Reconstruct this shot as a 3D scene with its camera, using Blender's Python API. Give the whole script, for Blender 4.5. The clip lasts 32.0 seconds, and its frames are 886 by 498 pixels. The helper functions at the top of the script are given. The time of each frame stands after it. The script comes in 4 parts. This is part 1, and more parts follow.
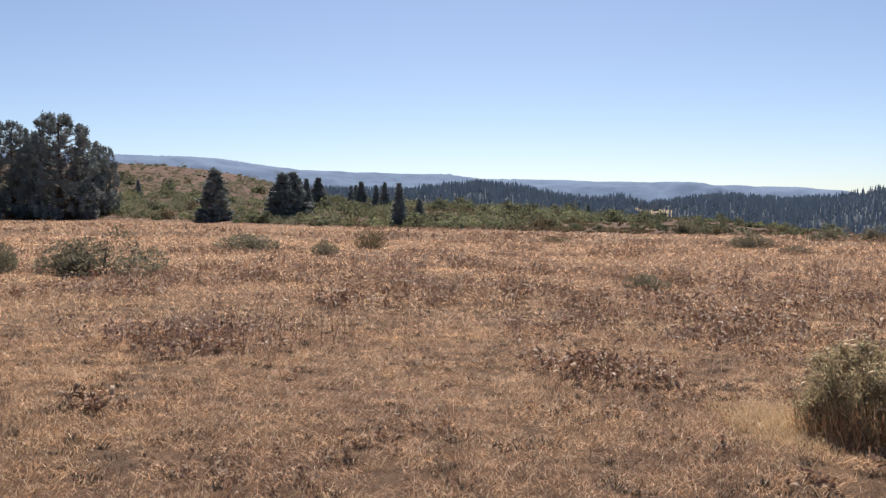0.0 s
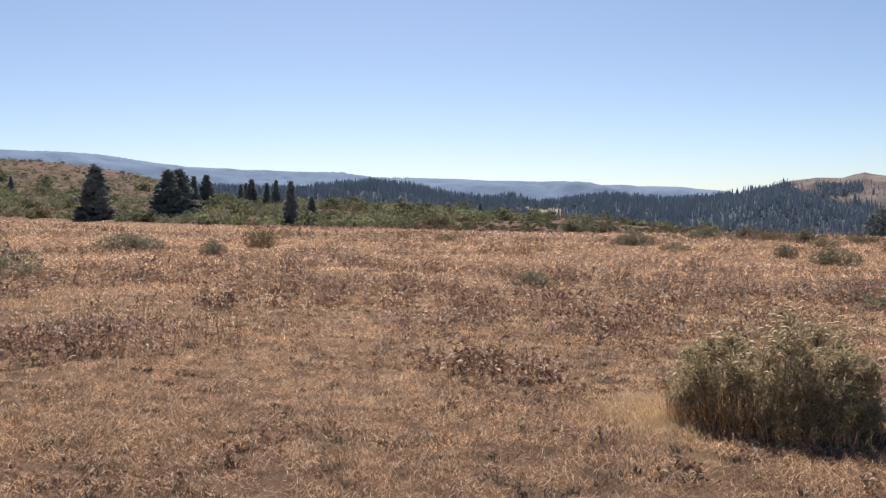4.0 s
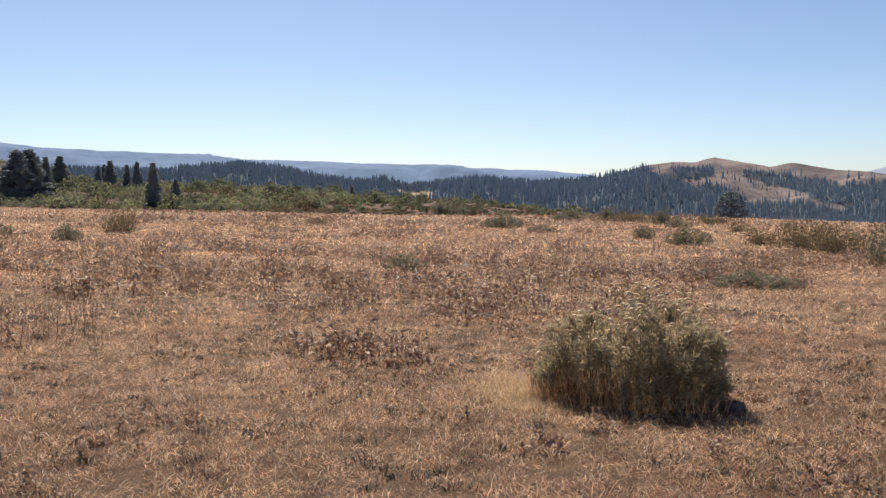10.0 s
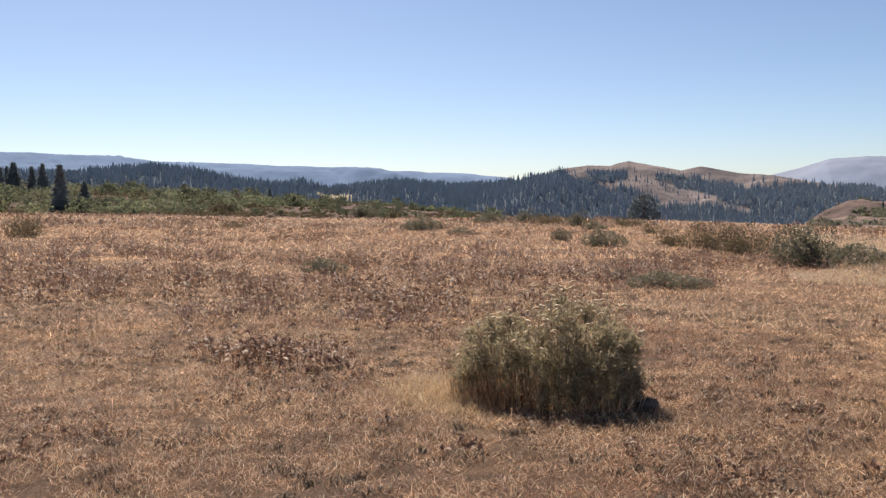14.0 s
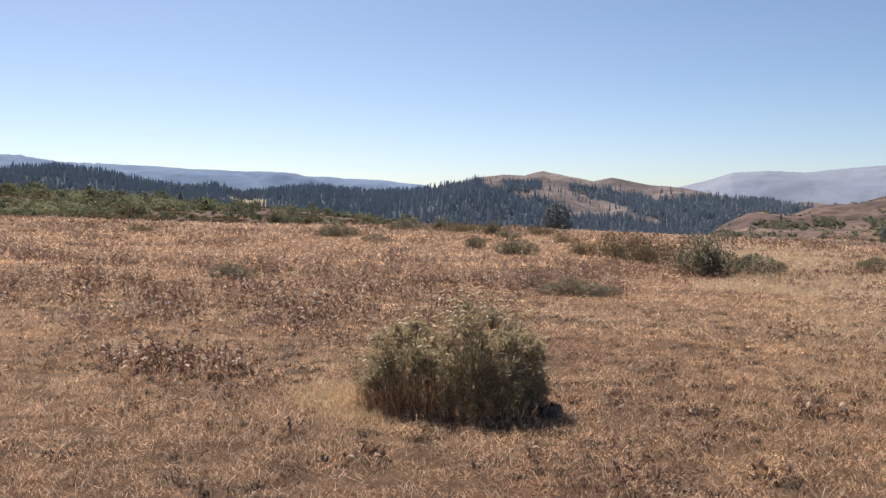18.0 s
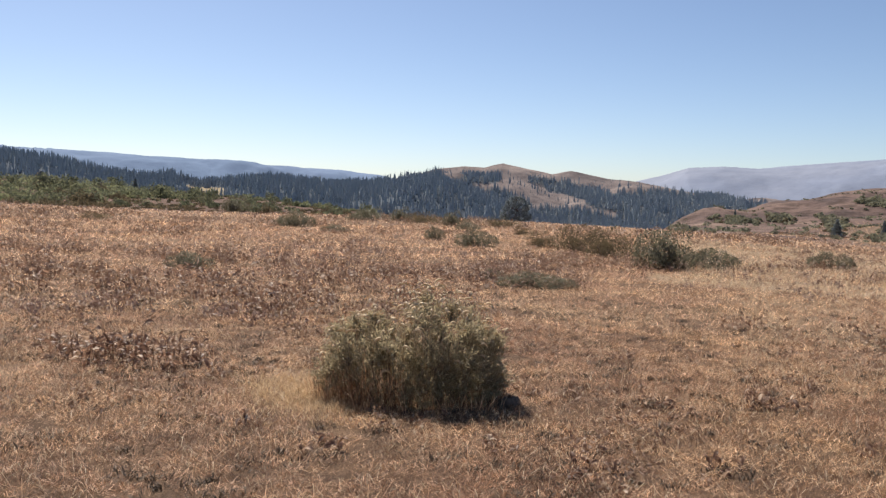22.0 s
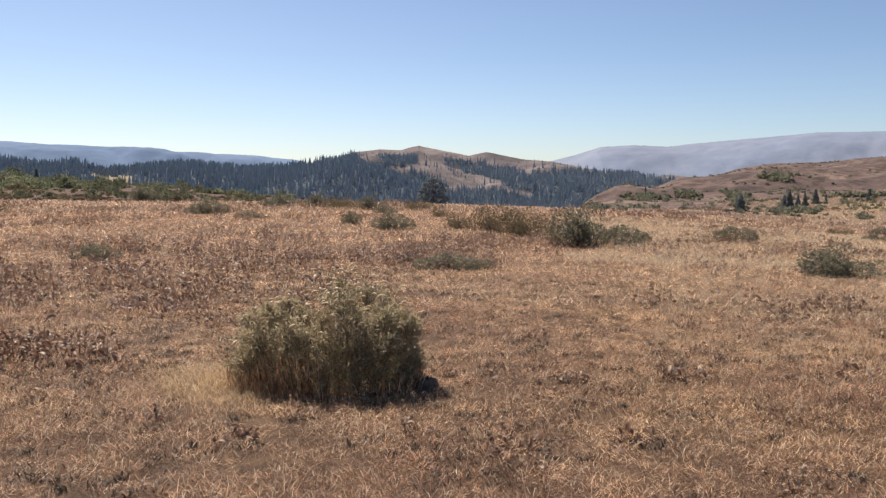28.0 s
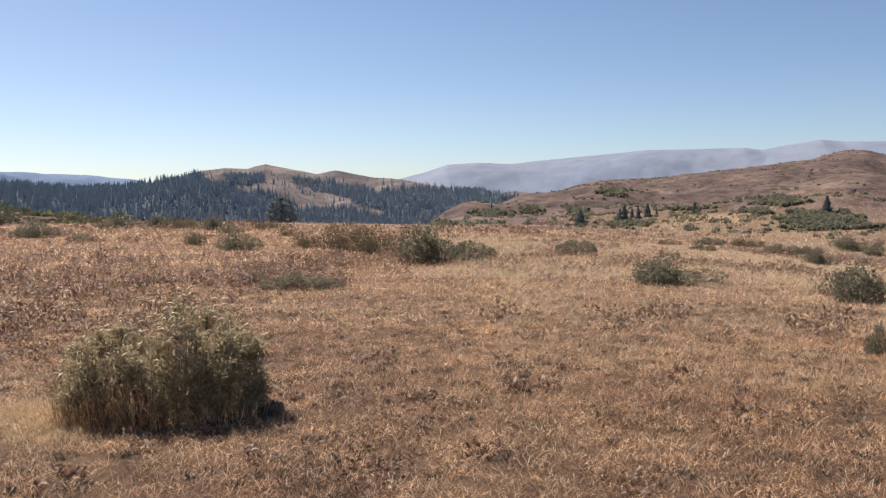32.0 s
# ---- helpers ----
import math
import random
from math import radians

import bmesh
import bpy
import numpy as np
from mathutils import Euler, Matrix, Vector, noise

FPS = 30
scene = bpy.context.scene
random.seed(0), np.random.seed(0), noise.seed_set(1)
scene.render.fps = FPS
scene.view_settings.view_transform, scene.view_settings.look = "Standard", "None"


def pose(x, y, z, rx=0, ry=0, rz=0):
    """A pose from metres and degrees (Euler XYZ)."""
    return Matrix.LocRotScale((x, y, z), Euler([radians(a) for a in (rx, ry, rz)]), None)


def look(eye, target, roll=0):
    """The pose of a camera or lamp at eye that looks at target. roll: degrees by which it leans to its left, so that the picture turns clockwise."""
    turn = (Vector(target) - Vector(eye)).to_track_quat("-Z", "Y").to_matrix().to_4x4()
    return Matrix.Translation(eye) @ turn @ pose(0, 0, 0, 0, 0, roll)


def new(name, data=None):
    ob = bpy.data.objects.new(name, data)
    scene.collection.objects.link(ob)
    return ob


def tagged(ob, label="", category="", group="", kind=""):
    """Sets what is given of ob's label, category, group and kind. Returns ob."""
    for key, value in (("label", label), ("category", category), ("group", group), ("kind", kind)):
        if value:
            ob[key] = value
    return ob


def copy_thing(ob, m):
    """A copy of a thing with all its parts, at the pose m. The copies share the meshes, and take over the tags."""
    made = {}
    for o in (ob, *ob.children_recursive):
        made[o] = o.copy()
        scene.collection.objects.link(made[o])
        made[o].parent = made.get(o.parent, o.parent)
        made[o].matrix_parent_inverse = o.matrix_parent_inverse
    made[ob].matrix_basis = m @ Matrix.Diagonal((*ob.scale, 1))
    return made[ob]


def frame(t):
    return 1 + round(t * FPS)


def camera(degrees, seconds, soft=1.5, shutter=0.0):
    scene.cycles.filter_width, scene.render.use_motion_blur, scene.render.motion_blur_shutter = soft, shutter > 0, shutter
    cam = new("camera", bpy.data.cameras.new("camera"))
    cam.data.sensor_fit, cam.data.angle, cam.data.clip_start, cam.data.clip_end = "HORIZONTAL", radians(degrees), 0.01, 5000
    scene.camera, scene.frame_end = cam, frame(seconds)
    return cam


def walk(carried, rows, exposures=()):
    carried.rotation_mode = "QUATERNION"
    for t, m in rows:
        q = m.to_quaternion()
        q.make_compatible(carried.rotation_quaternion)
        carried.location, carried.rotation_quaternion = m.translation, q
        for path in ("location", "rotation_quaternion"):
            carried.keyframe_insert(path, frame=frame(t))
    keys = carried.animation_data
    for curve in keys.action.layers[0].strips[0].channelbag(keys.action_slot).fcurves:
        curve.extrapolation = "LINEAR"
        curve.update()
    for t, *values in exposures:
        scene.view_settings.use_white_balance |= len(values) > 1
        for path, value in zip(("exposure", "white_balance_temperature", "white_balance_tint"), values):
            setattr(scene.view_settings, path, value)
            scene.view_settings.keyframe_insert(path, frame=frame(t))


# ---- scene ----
DEG = 2 * math.degrees(math.atan(784 / 1480.6))
cam = camera(DEG, 32.0, 1.3)
# seconds, place, then the turn to the left, the tilt up and the lean, in degrees
PATH = [
    (0.0, -0.196, -0.009, 1.619, -0.00, -2.44, -0.33),
    (0.5, -0.188, -0.012, 1.619, -0.66, -2.51, -0.45),
    (1.0, -0.174, -0.018, 1.621, -1.64, -2.66, -0.41),
    (1.5, -0.162, -0.017, 1.619, -2.62, -2.79, -0.29),
    (2.0, -0.163, -0.022, 1.622, -3.51, -2.72, -0.19),
    (2.5, -0.154, -0.033, 1.622, -4.28, -2.55, -0.18),
    (4.5, -0.130, -0.045, 1.625, -8.44, -2.68, -0.36),
    (5.0, -0.132, -0.042, 1.624, -9.54, -2.84, -0.45),
    (5.5, -0.127, -0.028, 1.621, -10.26, -2.95, -0.54),
    (6.0, -0.128, -0.019, 1.617, -10.72, -2.98, -0.62),
    (6.5, -0.122, -0.024, 1.619, -11.08, -3.05, -0.60),
    (7.0, -0.115, -0.035, 1.618, -11.40, -3.19, -0.52),
    (7.5, -0.101, -0.032, 1.617, -11.66, -3.30, -0.42),
    (8.0, -0.095, -0.028, 1.619, -12.31, -3.31, -0.41),
    (8.5, -0.089, -0.016, 1.620, -13.25, -3.46, -0.49),
    (9.0, -0.091, -0.025, 1.620, -14.35, -3.63, -0.49),
    (9.5, -0.091, -0.024, 1.619, -15.21, -3.74, -0.53),
    (10.0, -0.084, -0.022, 1.620, -16.01, -3.79, -0.33),
    (10.5, -0.077, -0.026, 1.621, -17.40, -3.70, -0.02),
    (11.0, -0.071, -0.023, 1.622, -18.47, -3.53, 0.02),
    (11.5, -0.068, -0.016, 1.620, -18.89, -3.55, 0.18),
    (12.0, -0.068, -0.026, 1.622, -18.94, -3.57, 0.16),
    (12.5, -0.069, -0.026, 1.625, -19.19, -3.49, 0.17),
    (13.0, -0.066, -0.021, 1.623, -19.74, -3.49, -0.03),
    (13.5, -0.067, -0.009, 1.620, -20.44, -3.56, -0.20),
    (14.0, -0.070, -0.013, 1.622, -21.48, -3.63, -0.35),
    (14.5, -0.062, -0.015, 1.618, -22.52, -3.87, -0.09),
    (16.5, -0.028, -0.020, 1.617, -25.57, -4.34, 0.13),
    (17.0, -0.021, -0.027, 1.611, -26.49, -4.09, 0.46),
    (17.5, -0.003, -0.021, 1.607, -26.82, -3.74, 0.60),
    (18.0, 0.005, -0.019, 1.608, -27.23, -3.13, 0.57),
    (18.5, -0.003, -0.016, 1.608, -28.20, -2.87, 0.51),
    (19.0, 0.000, -0.000, 1.600, -29.21, -3.23, 0.49),
    (19.5, -0.004, -0.002, 1.599, -30.02, -3.81, 0.54),
    (20.0, 0.004, 0.001, 1.601, -30.44, -4.13, 0.70),
    (20.5, 0.006, 0.008, 1.601, -30.62, -4.11, 1.18),
    (21.0, 0.001, -0.001, 1.609, -30.45, -3.80, 1.29),
    (21.5, 0.009, 0.010, 1.610, -30.07, -3.67, 1.44),
    (22.0, 0.020, 0.013, 1.609, -30.03, -3.69, 1.35),
    (22.5, 0.030, 0.018, 1.605, -30.28, -3.78, 1.07),
    (23.0, 0.029, 0.013, 1.603, -30.39, -3.93, 0.95),
    (23.5, 0.022, 0.007, 1.601, -30.30, -4.14, 0.96),
    (24.0, 0.002, -0.002, 1.599, -29.93, -4.38, 1.22),
    (24.5, 0.018, -0.005, 1.598, -29.07, -4.54, 1.19),
    (26.5, 0.038, 0.037, 1.611, -30.82, -5.06, -0.62),
    (27.0, 0.039, 0.026, 1.613, -31.85, -4.84, -0.69),
    (27.5, 0.049, 0.022, 1.611, -33.45, -4.86, -0.29),
    (28.0, 0.070, 0.018, 1.607, -35.63, -4.79, 0.14),
    (28.5, 0.077, 0.013, 1.612, -37.63, -4.34, 0.45),
    (29.0, 0.083, 0.017, 1.612, -39.18, -3.80, 0.43),
    (29.5, 0.088, 0.018, 1.614, -40.64, -3.69, 0.34),
    (30.0, 0.095, 0.018, 1.611, -41.78, -3.60, 0.08),
    (30.5, 0.099, 0.016, 1.612, -42.91, -3.54, -0.15),
    (31.0, 0.115, 0.022, 1.607, -44.00, -3.57, -0.40),
    (31.5, 0.127, 0.014, 1.602, -44.96, -3.66, -0.53),
    (32.0, 0.142, 0.023, 1.603, -45.83, -3.60, -0.51),
]


def held(x, y, z, turn, tilt, lean):
    """The pose of the hand-held camera from its place and its three angles."""
    return pose(x, y, z, 90, 0, turn) @ pose(0, 0, 0, tilt, 0, 0) @ pose(0, 0, 0, 0, 0, lean)


walk(cam, [(row[0], held(*row[1:])) for row in PATH])

# ---- light ----
SUN_BEARING, SUN_HEIGHT = 2.0, 50.0
world = bpy.data.worlds.new("sky")
scene.world = world
world.use_nodes = True
sky = world.node_tree.nodes.new("ShaderNodeTexSky")
sky.sky_type = "NISHITA"
sky.sun_disc = False
sky.sun_elevation = radians(SUN_HEIGHT)
sky.sun_rotation = radians(SUN_BEARING)
sky.altitude = 1200
sky.air_density, sky.dust_density, sky.ozone_density = 0.82, 1.3, 1.9
back = world.node_tree.nodes["Background"]
back.inputs["Strength"].default_value = 0.0775
tint = world.node_tree.nodes.new("ShaderNodeMix")
tint.data_type, tint.blend_type = "RGBA", "MULTIPLY"
tint.inputs[0].default_value, tint.inputs[7].default_value = 1.0, (0.985, 0.972, 0.985, 1)
world.node_tree.links.new(sky.outputs[0], tint.inputs[6])
world.node_tree.links.new(tint.outputs[2], back.inputs["Color"])
sun = new("sun", bpy.data.lights.new("sun", "SUN"))
sun.data.energy, sun.data.angle, sun.data.color = 5.0, radians(0.5), (1.0, 0.905, 0.78)
_b, _h = radians(SUN_BEARING), radians(SUN_HEIGHT)
sun.matrix_world = look((300 * math.sin(_b) * math.cos(_h), 300 * math.cos(_b) * math.cos(_h), 300 * math.sin(_h)), (0, 0, 0))
scene.view_settings.exposure = 0.6

# ---- materials ----


def nodes_of(name):
    m = bpy.data.materials.new(name)
    m.use_nodes = True
    t = m.node_tree
    return m, t.nodes, t.links, t.nodes["Principled BSDF"]


def noise_node(n, l, scale, detail=4.0, rough=0.55, coords="Object"):
    tc = n.new("ShaderNodeTexCoord")
    nz = n.new("ShaderNodeTexNoise")
    nz.inputs["Scale"].default_value, nz.inputs["Detail"].default_value, nz.inputs["Roughness"].default_value = scale, detail, rough
    l.new(tc.outputs[coords], nz.inputs["Vector"])
    return nz.outputs["Fac"]


def ramp_node(n, l, fac, stops):
    r = n.new("ShaderNodeValToRGB")
    e = r.color_ramp.elements
    while len(e) < len(stops):
        e.new(0.5)
    for el, (p, c) in zip(e, stops):
        el.position, el.color = p, (*c, 1)
    l.new(fac, r.inputs[0])
    return r.outputs[0]


def mix_node(n, l, fac, a, b, kind="MIX"):
    m = n.new("ShaderNodeMix")
    m.data_type, m.blend_type = "RGBA", kind
    for value, socket in ((fac, m.inputs[0]), (a, m.inputs[6]), (b, m.inputs[7])):
        if isinstance(value, (int, float)):
            socket.default_value = value
        elif isinstance(value, tuple):
            socket.default_value = (*value, 1)
        else:
            l.new(value, socket)
    return m.outputs[2]


def bump_node(n, l, height, strength, distance):
    b = n.new("ShaderNodeBump")
    b.inputs["Strength"].default_value, b.inputs["Distance"].default_value = strength, distance
    l.new(height, b.inputs["Height"])
    return b.outputs[0]


def attr_node(n, name):
    a = n.new("ShaderNodeAttribute")
    a.attribute_name = name
    return a.outputs["Fac"]


def leaf_material(name, stops, patch_stops, patch_scale, patch_mix=0.45, through_light=0.35, rough=0.6, coords="Object", gloss=0.25, single=False):
    """Thin dry or green leaves: each one its own tint, broad patches over them, some light coming through."""
    m, n, l, p = nodes_of(name)
    geo = n.new("ShaderNodeNewGeometry")
    tint = ramp_node(n, l, n.new("ShaderNodeObjectInfo").outputs["Random"] if single else geo.outputs["Random Per Island"], stops)
    patch = ramp_node(n, l, noise_node(n, l, patch_scale, 5, 0.6, coords), patch_stops)
    col = mix_node(n, l, patch_mix, tint, patch)
    l.new(col, p.inputs["Base Color"])
    p.inputs["Roughness"].default_value = rough
    p.inputs["Specular IOR Level"].default_value = gloss
    tr = n.new("ShaderNodeBsdfTranslucent")
    l.new(col, tr.inputs["Color"])
    mx = n.new("ShaderNodeMixShader")
    mx.inputs[0].default_value = through_light
    l.new(p.outputs[0], mx.inputs[1])
    l.new(tr.outputs[0], mx.inputs[2])
    l.new(mx.outputs[0], n["Material Output"].inputs["Surface"])
    return m


def bark_material(name, dark, light, scale):
    m, n, l, p = nodes_of(name)
    fac = noise_node(n, l, scale, 6, 0.65)
    l.new(ramp_node(n, l, fac, [(0.3, dark), (0.7, light)]), p.inputs["Base Color"])
    l.new(bump_node(n, l, fac, 0.6, 0.02), p.inputs["Normal"])
    p.inputs["Roughness"].default_value = 0.9
    return m


def straw_material(name, gain):
    """Dry grass: every blade its own tint, tufts darker and lighter, broad golden, russet and greyish patches."""
    m, n, l, p = nodes_of(name)
    geo = n.new("ShaderNodeNewGeometry")
    tint = ramp_node(n, l, geo.outputs["Random Per Island"], [(0.0, (0.085, 0.05, 0.034)), (0.42, (0.26, 0.16, 0.10)), (0.64, (0.48, 0.325, 0.21)), (0.77, (0.80, 0.62, 0.45)), (1.0, (0.93, 0.80, 0.63))])
    tuft = ramp_node(n, l, noise_node(n, l, 3.4, 3, 0.6), [(0.36, (0.50, 0.44, 0.40)), (0.5, (1.0, 0.95, 0.91)), (0.66, (1.26, 1.21, 1.12))])
    broad = ramp_node(n, l, noise_node(n, l, 0.42, 4, 0.6), [(0.34, (0.80, 0.66, 0.61)), (0.46, (1.0, 0.91, 0.86)), (0.58, (1.12, 1.05, 0.93)), (0.70, (1.16, 1.10, 0.98))])
    col = mix_node(n, l, 1.0, mix_node(n, l, 1.0, tint, tuft, "MULTIPLY"), broad, "MULTIPLY")
    col = mix_node(n, l, 1.0, col, gain, "MULTIPLY")
    l.new(col, p.inputs["Base Color"])
    p.inputs["Roughness"].default_value = 0.55
    p.inputs["Specular IOR Level"].default_value = 0.3
    tr = n.new("ShaderNodeBsdfTranslucent")
    l.new(col, tr.inputs["Color"])
    mx = n.new("ShaderNodeMixShader")
    mx.inputs[0].default_value = 0.35
    l.new(p.outputs[0], mx.inputs[1])
    l.new(tr.outputs[0], mx.inputs[2])
    l.new(mx.outputs[0], n["Material Output"].inputs["Surface"])
    return m


STRAW = straw_material("dry_straw", (1.03, 0.985, 0.965))
FIELD_STRAW = straw_material("pale_dry_straw", (1.45, 1.44, 1.44))
DEAD_LEAF = leaf_material("dead_leaf", [(0.0, (0.12, 0.07, 0.05)), (0.45, (0.27, 0.165, 0.115)), (0.7, (0.40, 0.27, 0.185)), (0.82, (0.56, 0.43, 0.32)), (1.0, (0.72, 0.60, 0.47))],
                          [(0.3, (0.14, 0.08, 0.055)), (0.7, (0.31, 0.18, 0.115))], 1.2, 0.35, 0.35, 0.55)
WEED_LEAF = leaf_material("curled_dead_leaf", [(0.0, (0.11, 0.064, 0.047)), (0.5, (0.25, 0.146, 0.10)), (0.78, (0.39, 0.245, 0.165)), (0.9, (0.60, 0.44, 0.32)), (1.0, (0.78, 0.64, 0.50))],
                          [(0.3, (0.16, 0.09, 0.065)), (0.7, (0.36, 0.23, 0.16))], 9.0, 0.25, 0.35, 0.5, single=True)
PALE = leaf_material("bleached_straw", [(0.0, (0.50, 0.37, 0.23)), (0.6, (0.68, 0.54, 0.37)), (1.0, (0.86, 0.74, 0.56))], [(0.3, (0.55, 0.42, 0.27)), (0.7, (0.75, 0.62, 0.44))], 1.0, 0.3, 0.35, 0.5)
GOLD = leaf_material("golden_straw", [(0.0, (0.22, 0.14, 0.08)), (0.4, (0.48, 0.33, 0.19)), (0.75, (0.76, 0.56, 0.34)), (1.0, (0.94, 0.78, 0.55))], [(0.3, (0.42, 0.28, 0.16)), (0.7, (0.78, 0.57, 0.35))], 1.0, 0.3, 0.4, 0.5)
WEED_STAND = leaf_material("withered_stand_leaf", [(0.0, (0.12, 0.078, 0.067)), (0.5, (0.235, 0.153, 0.127)), (0.75, (0.37, 0.252, 0.20)), (0.88, (0.58, 0.45, 0.35)), (1.0, (0.78, 0.65, 0.53))],
                           [(0.3, (0.16, 0.098, 0.08)), (0.7, (0.32, 0.20, 0.155))], 1.5, 0.25, 0.35, 0.5)
DEAD_STEM = bark_material("dead_stem", (0.13, 0.07, 0.045), (0.30, 0.17, 0.10), 30)
SAGE = leaf_material("grey_green_leaf", [(0.0, (0.085, 0.08, 0.058)), (0.5, (0.155, 0.145, 0.10)), (0.85, (0.23, 0.21, 0.145)), (1.0, (0.42, 0.36, 0.26))],
                     [(0.35, (0.13, 0.12, 0.082)), (0.65, (0.21, 0.193, 0.125))], 4.0, 0.4, 0.42)
RABBIT = leaf_material("olive_bush_leaf", [(0.0, (0.21, 0.182, 0.12)), (0.5, (0.37, 0.312, 0.20)), (0.85, (0.51, 0.425, 0.28)), (1.0, (0.78, 0.66, 0.48))],
                       [(0.35, (0.34, 0.288, 0.18)), (0.65, (0.47, 0.40, 0.25))], 5.0, 0.4, 0.58)
HILL_SCRUB = leaf_material("hill_scrub_leaf", [(0.0, (0.19, 0.187, 0.14)), (0.6, (0.245, 0.24, 0.17)), (1.0, (0.31, 0.295, 0.20))],
                           [(0.34, (0.17, 0.14, 0.11)), (0.5, (0.14, 0.138, 0.10)), (0.7, (0.185, 0.18, 0.125))], 0.08, 0.3, 0.45, 0.9, gloss=0.0)
SHRUB = leaf_material("scrub_leaf", [(0.0, (0.125, 0.132, 0.103)), (0.5, (0.195, 0.207, 0.132)), (1.0, (0.30, 0.305, 0.168))],
                      [(0.36, (0.12, 0.10, 0.07)), (0.46, (0.10, 0.112, 0.072)), (0.55, (0.19, 0.205, 0.115)), (0.68, (0.32, 0.33, 0.165))], 0.1, 0.55, 0.5, 0.8, gloss=0.03)
SHRUB_BROWN = leaf_material("dry_scrub_leaf", [(0.0, (0.08, 0.066, 0.042)), (0.6, (0.17, 0.135, 0.085)), (1.0, (0.28, 0.21, 0.13))],
                            [(0.3, (0.12, 0.09, 0.06)), (0.7, (0.19, 0.165, 0.095))], 0.5, 0.5, 0.4, 0.8, gloss=0.05)
# needle colour lifted and blued to stand in for haze before the trees
HAZED_NEEDLE = leaf_material("hazed_conifer_needle", [(0.0, (0.21, 0.24, 0.25)), (0.6, (0.27, 0.298, 0.298)), (1.0, (0.31, 0.33, 0.315))],
                       [(0.3, (0.22, 0.25, 0.255)), (0.7, (0.28, 0.305, 0.30))], 0.4, 0.4, 0.12, 1.0, gloss=0.0)
# far conifers, paler and bluer: valley haze put into the needle colour
FAR_HAZED_NEEDLE = leaf_material("hazed_valley_needle", [(0.0, (0.255, 0.29, 0.325)), (1.0, (0.295, 0.33, 0.36))],
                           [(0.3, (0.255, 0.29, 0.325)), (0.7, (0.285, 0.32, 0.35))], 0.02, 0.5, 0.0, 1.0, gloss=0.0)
BARK = bark_material("conifer_bark", (0.06, 0.04, 0.03), (0.18, 0.11, 0.075), 6)
TWIG = bark_material("shrub_wood", (0.14, 0.11, 0.08), (0.30, 0.24, 0.17), 25)


def ground_material():
    m, n, l, p = nodes_of("dry_ground")
    grain = noise_node(n, l, 46, 8, 0.8)
    tuft = noise_node(n, l, 3.2, 5, 0.65)
    broad = noise_node(n, l, 0.16, 5, 0.6)
    soil = ramp_node(n, l, grain, [(0.38, (0.042, 0.027, 0.019)), (0.62, (0.145, 0.088, 0.058))])
    thatch = ramp_node(n, l, grain, [(0.36, (0.07, 0.042, 0.028)), (0.5, (0.20, 0.12, 0.075)), (0.64, (0.42, 0.28, 0.175))])
    cover = ramp_node(n, l, tuft, [(0.40, (0, 0, 0)), (0.62, (1, 1, 1))])
    near = mix_node(n, l, cover, soil, thatch)
    rosy = ramp_node(n, l, broad, [(0.38, (0.29, 0.20, 0.15)), (0.52, (0.38, 0.265, 0.18)), (0.66, (0.46, 0.33, 0.21))])
    field = mix_node(n, l, 0.22, near, rosy)
    # scrubby slope
    pebbly = noise_node(n, l, 0.45, 6, 0.7)
    scrub = ramp_node(n, l, pebbly, [(0.36, (0.055, 0.042, 0.033)), (0.48, (0.105, 0.067, 0.052)), (0.6, (0.155, 0.096, 0.075)), (0.75, (0.225, 0.145, 0.114))])
    # bare brown hillside
    folds = noise_node(n, l, 0.045, 8, 0.68)
    hill = ramp_node(n, l, folds, [(0.36, (0.085, 0.063, 0.06)), (0.46, (0.125, 0.087, 0.078)), (0.56, (0.162, 0.113, 0.097)), (0.68, (0.24, 0.172, 0.14))])
    col = mix_node(n, l, attr_node(n, "scrub"), field, scrub)
    brush = ramp_node(n, l, noise_node(n, l, 0.28, 5, 0.75), [(0.40, (0.42, 0.42, 0.40)), (0.56, (1.05, 1.05, 1.05))])
    hill = mix_node(n, l, 0.85, hill, brush, "MULTIPLY")
    col = mix_node(n, l, attr_node(n, "hillside"), col, hill)
    col = mix_node(n, l, attr_node(n, "pasture"), col, ramp_node(n, l, folds, [(0.3, (0.24, 0.165, 0.105)), (0.7, (0.32, 0.23, 0.145))]))
    l.new(col, p.inputs["Base Color"])
    p.inputs["Roughness"].default_value = 0.95
    p.inputs["Specular IOR Level"].default_value = 0.1
    clods = mix_node(n, l, 0.5, grain, noise_node(n, l, 9, 4, 0.7))
    l.new(bump_node(n, l, clods, 1.0, 0.08), p.inputs["Normal"])
    return m


def slope_material(name, stops, scale, rough_scale, relief, mottle=0.8, floor=None):
    m, n, l, p = nodes_of(name)
    big, small = noise_node(n, l, scale, 8, 0.65), noise_node(n, l, rough_scale, 6, 0.7)
    col = ramp_node(n, l, big, stops)
    if floor:
        col = mix_node(n, l, attr_node(n, "woods"), col, floor)
    fine = ramp_node(n, l, small, [(0.36, (0.62, 0.63, 0.66)), (0.62, (1.18, 1.15, 1.12))])
    l.new(mix_node(n, l, mottle, col, fine, "MULTIPLY"), p.inputs["Base Color"])
    l.new(bump_node(n, l, small, 0.7, relief), p.inputs["Normal"])
    p.inputs["Roughness"].default_value = 1.0
    p.inputs["Specular IOR Level"].default_value = 0.0
    return m


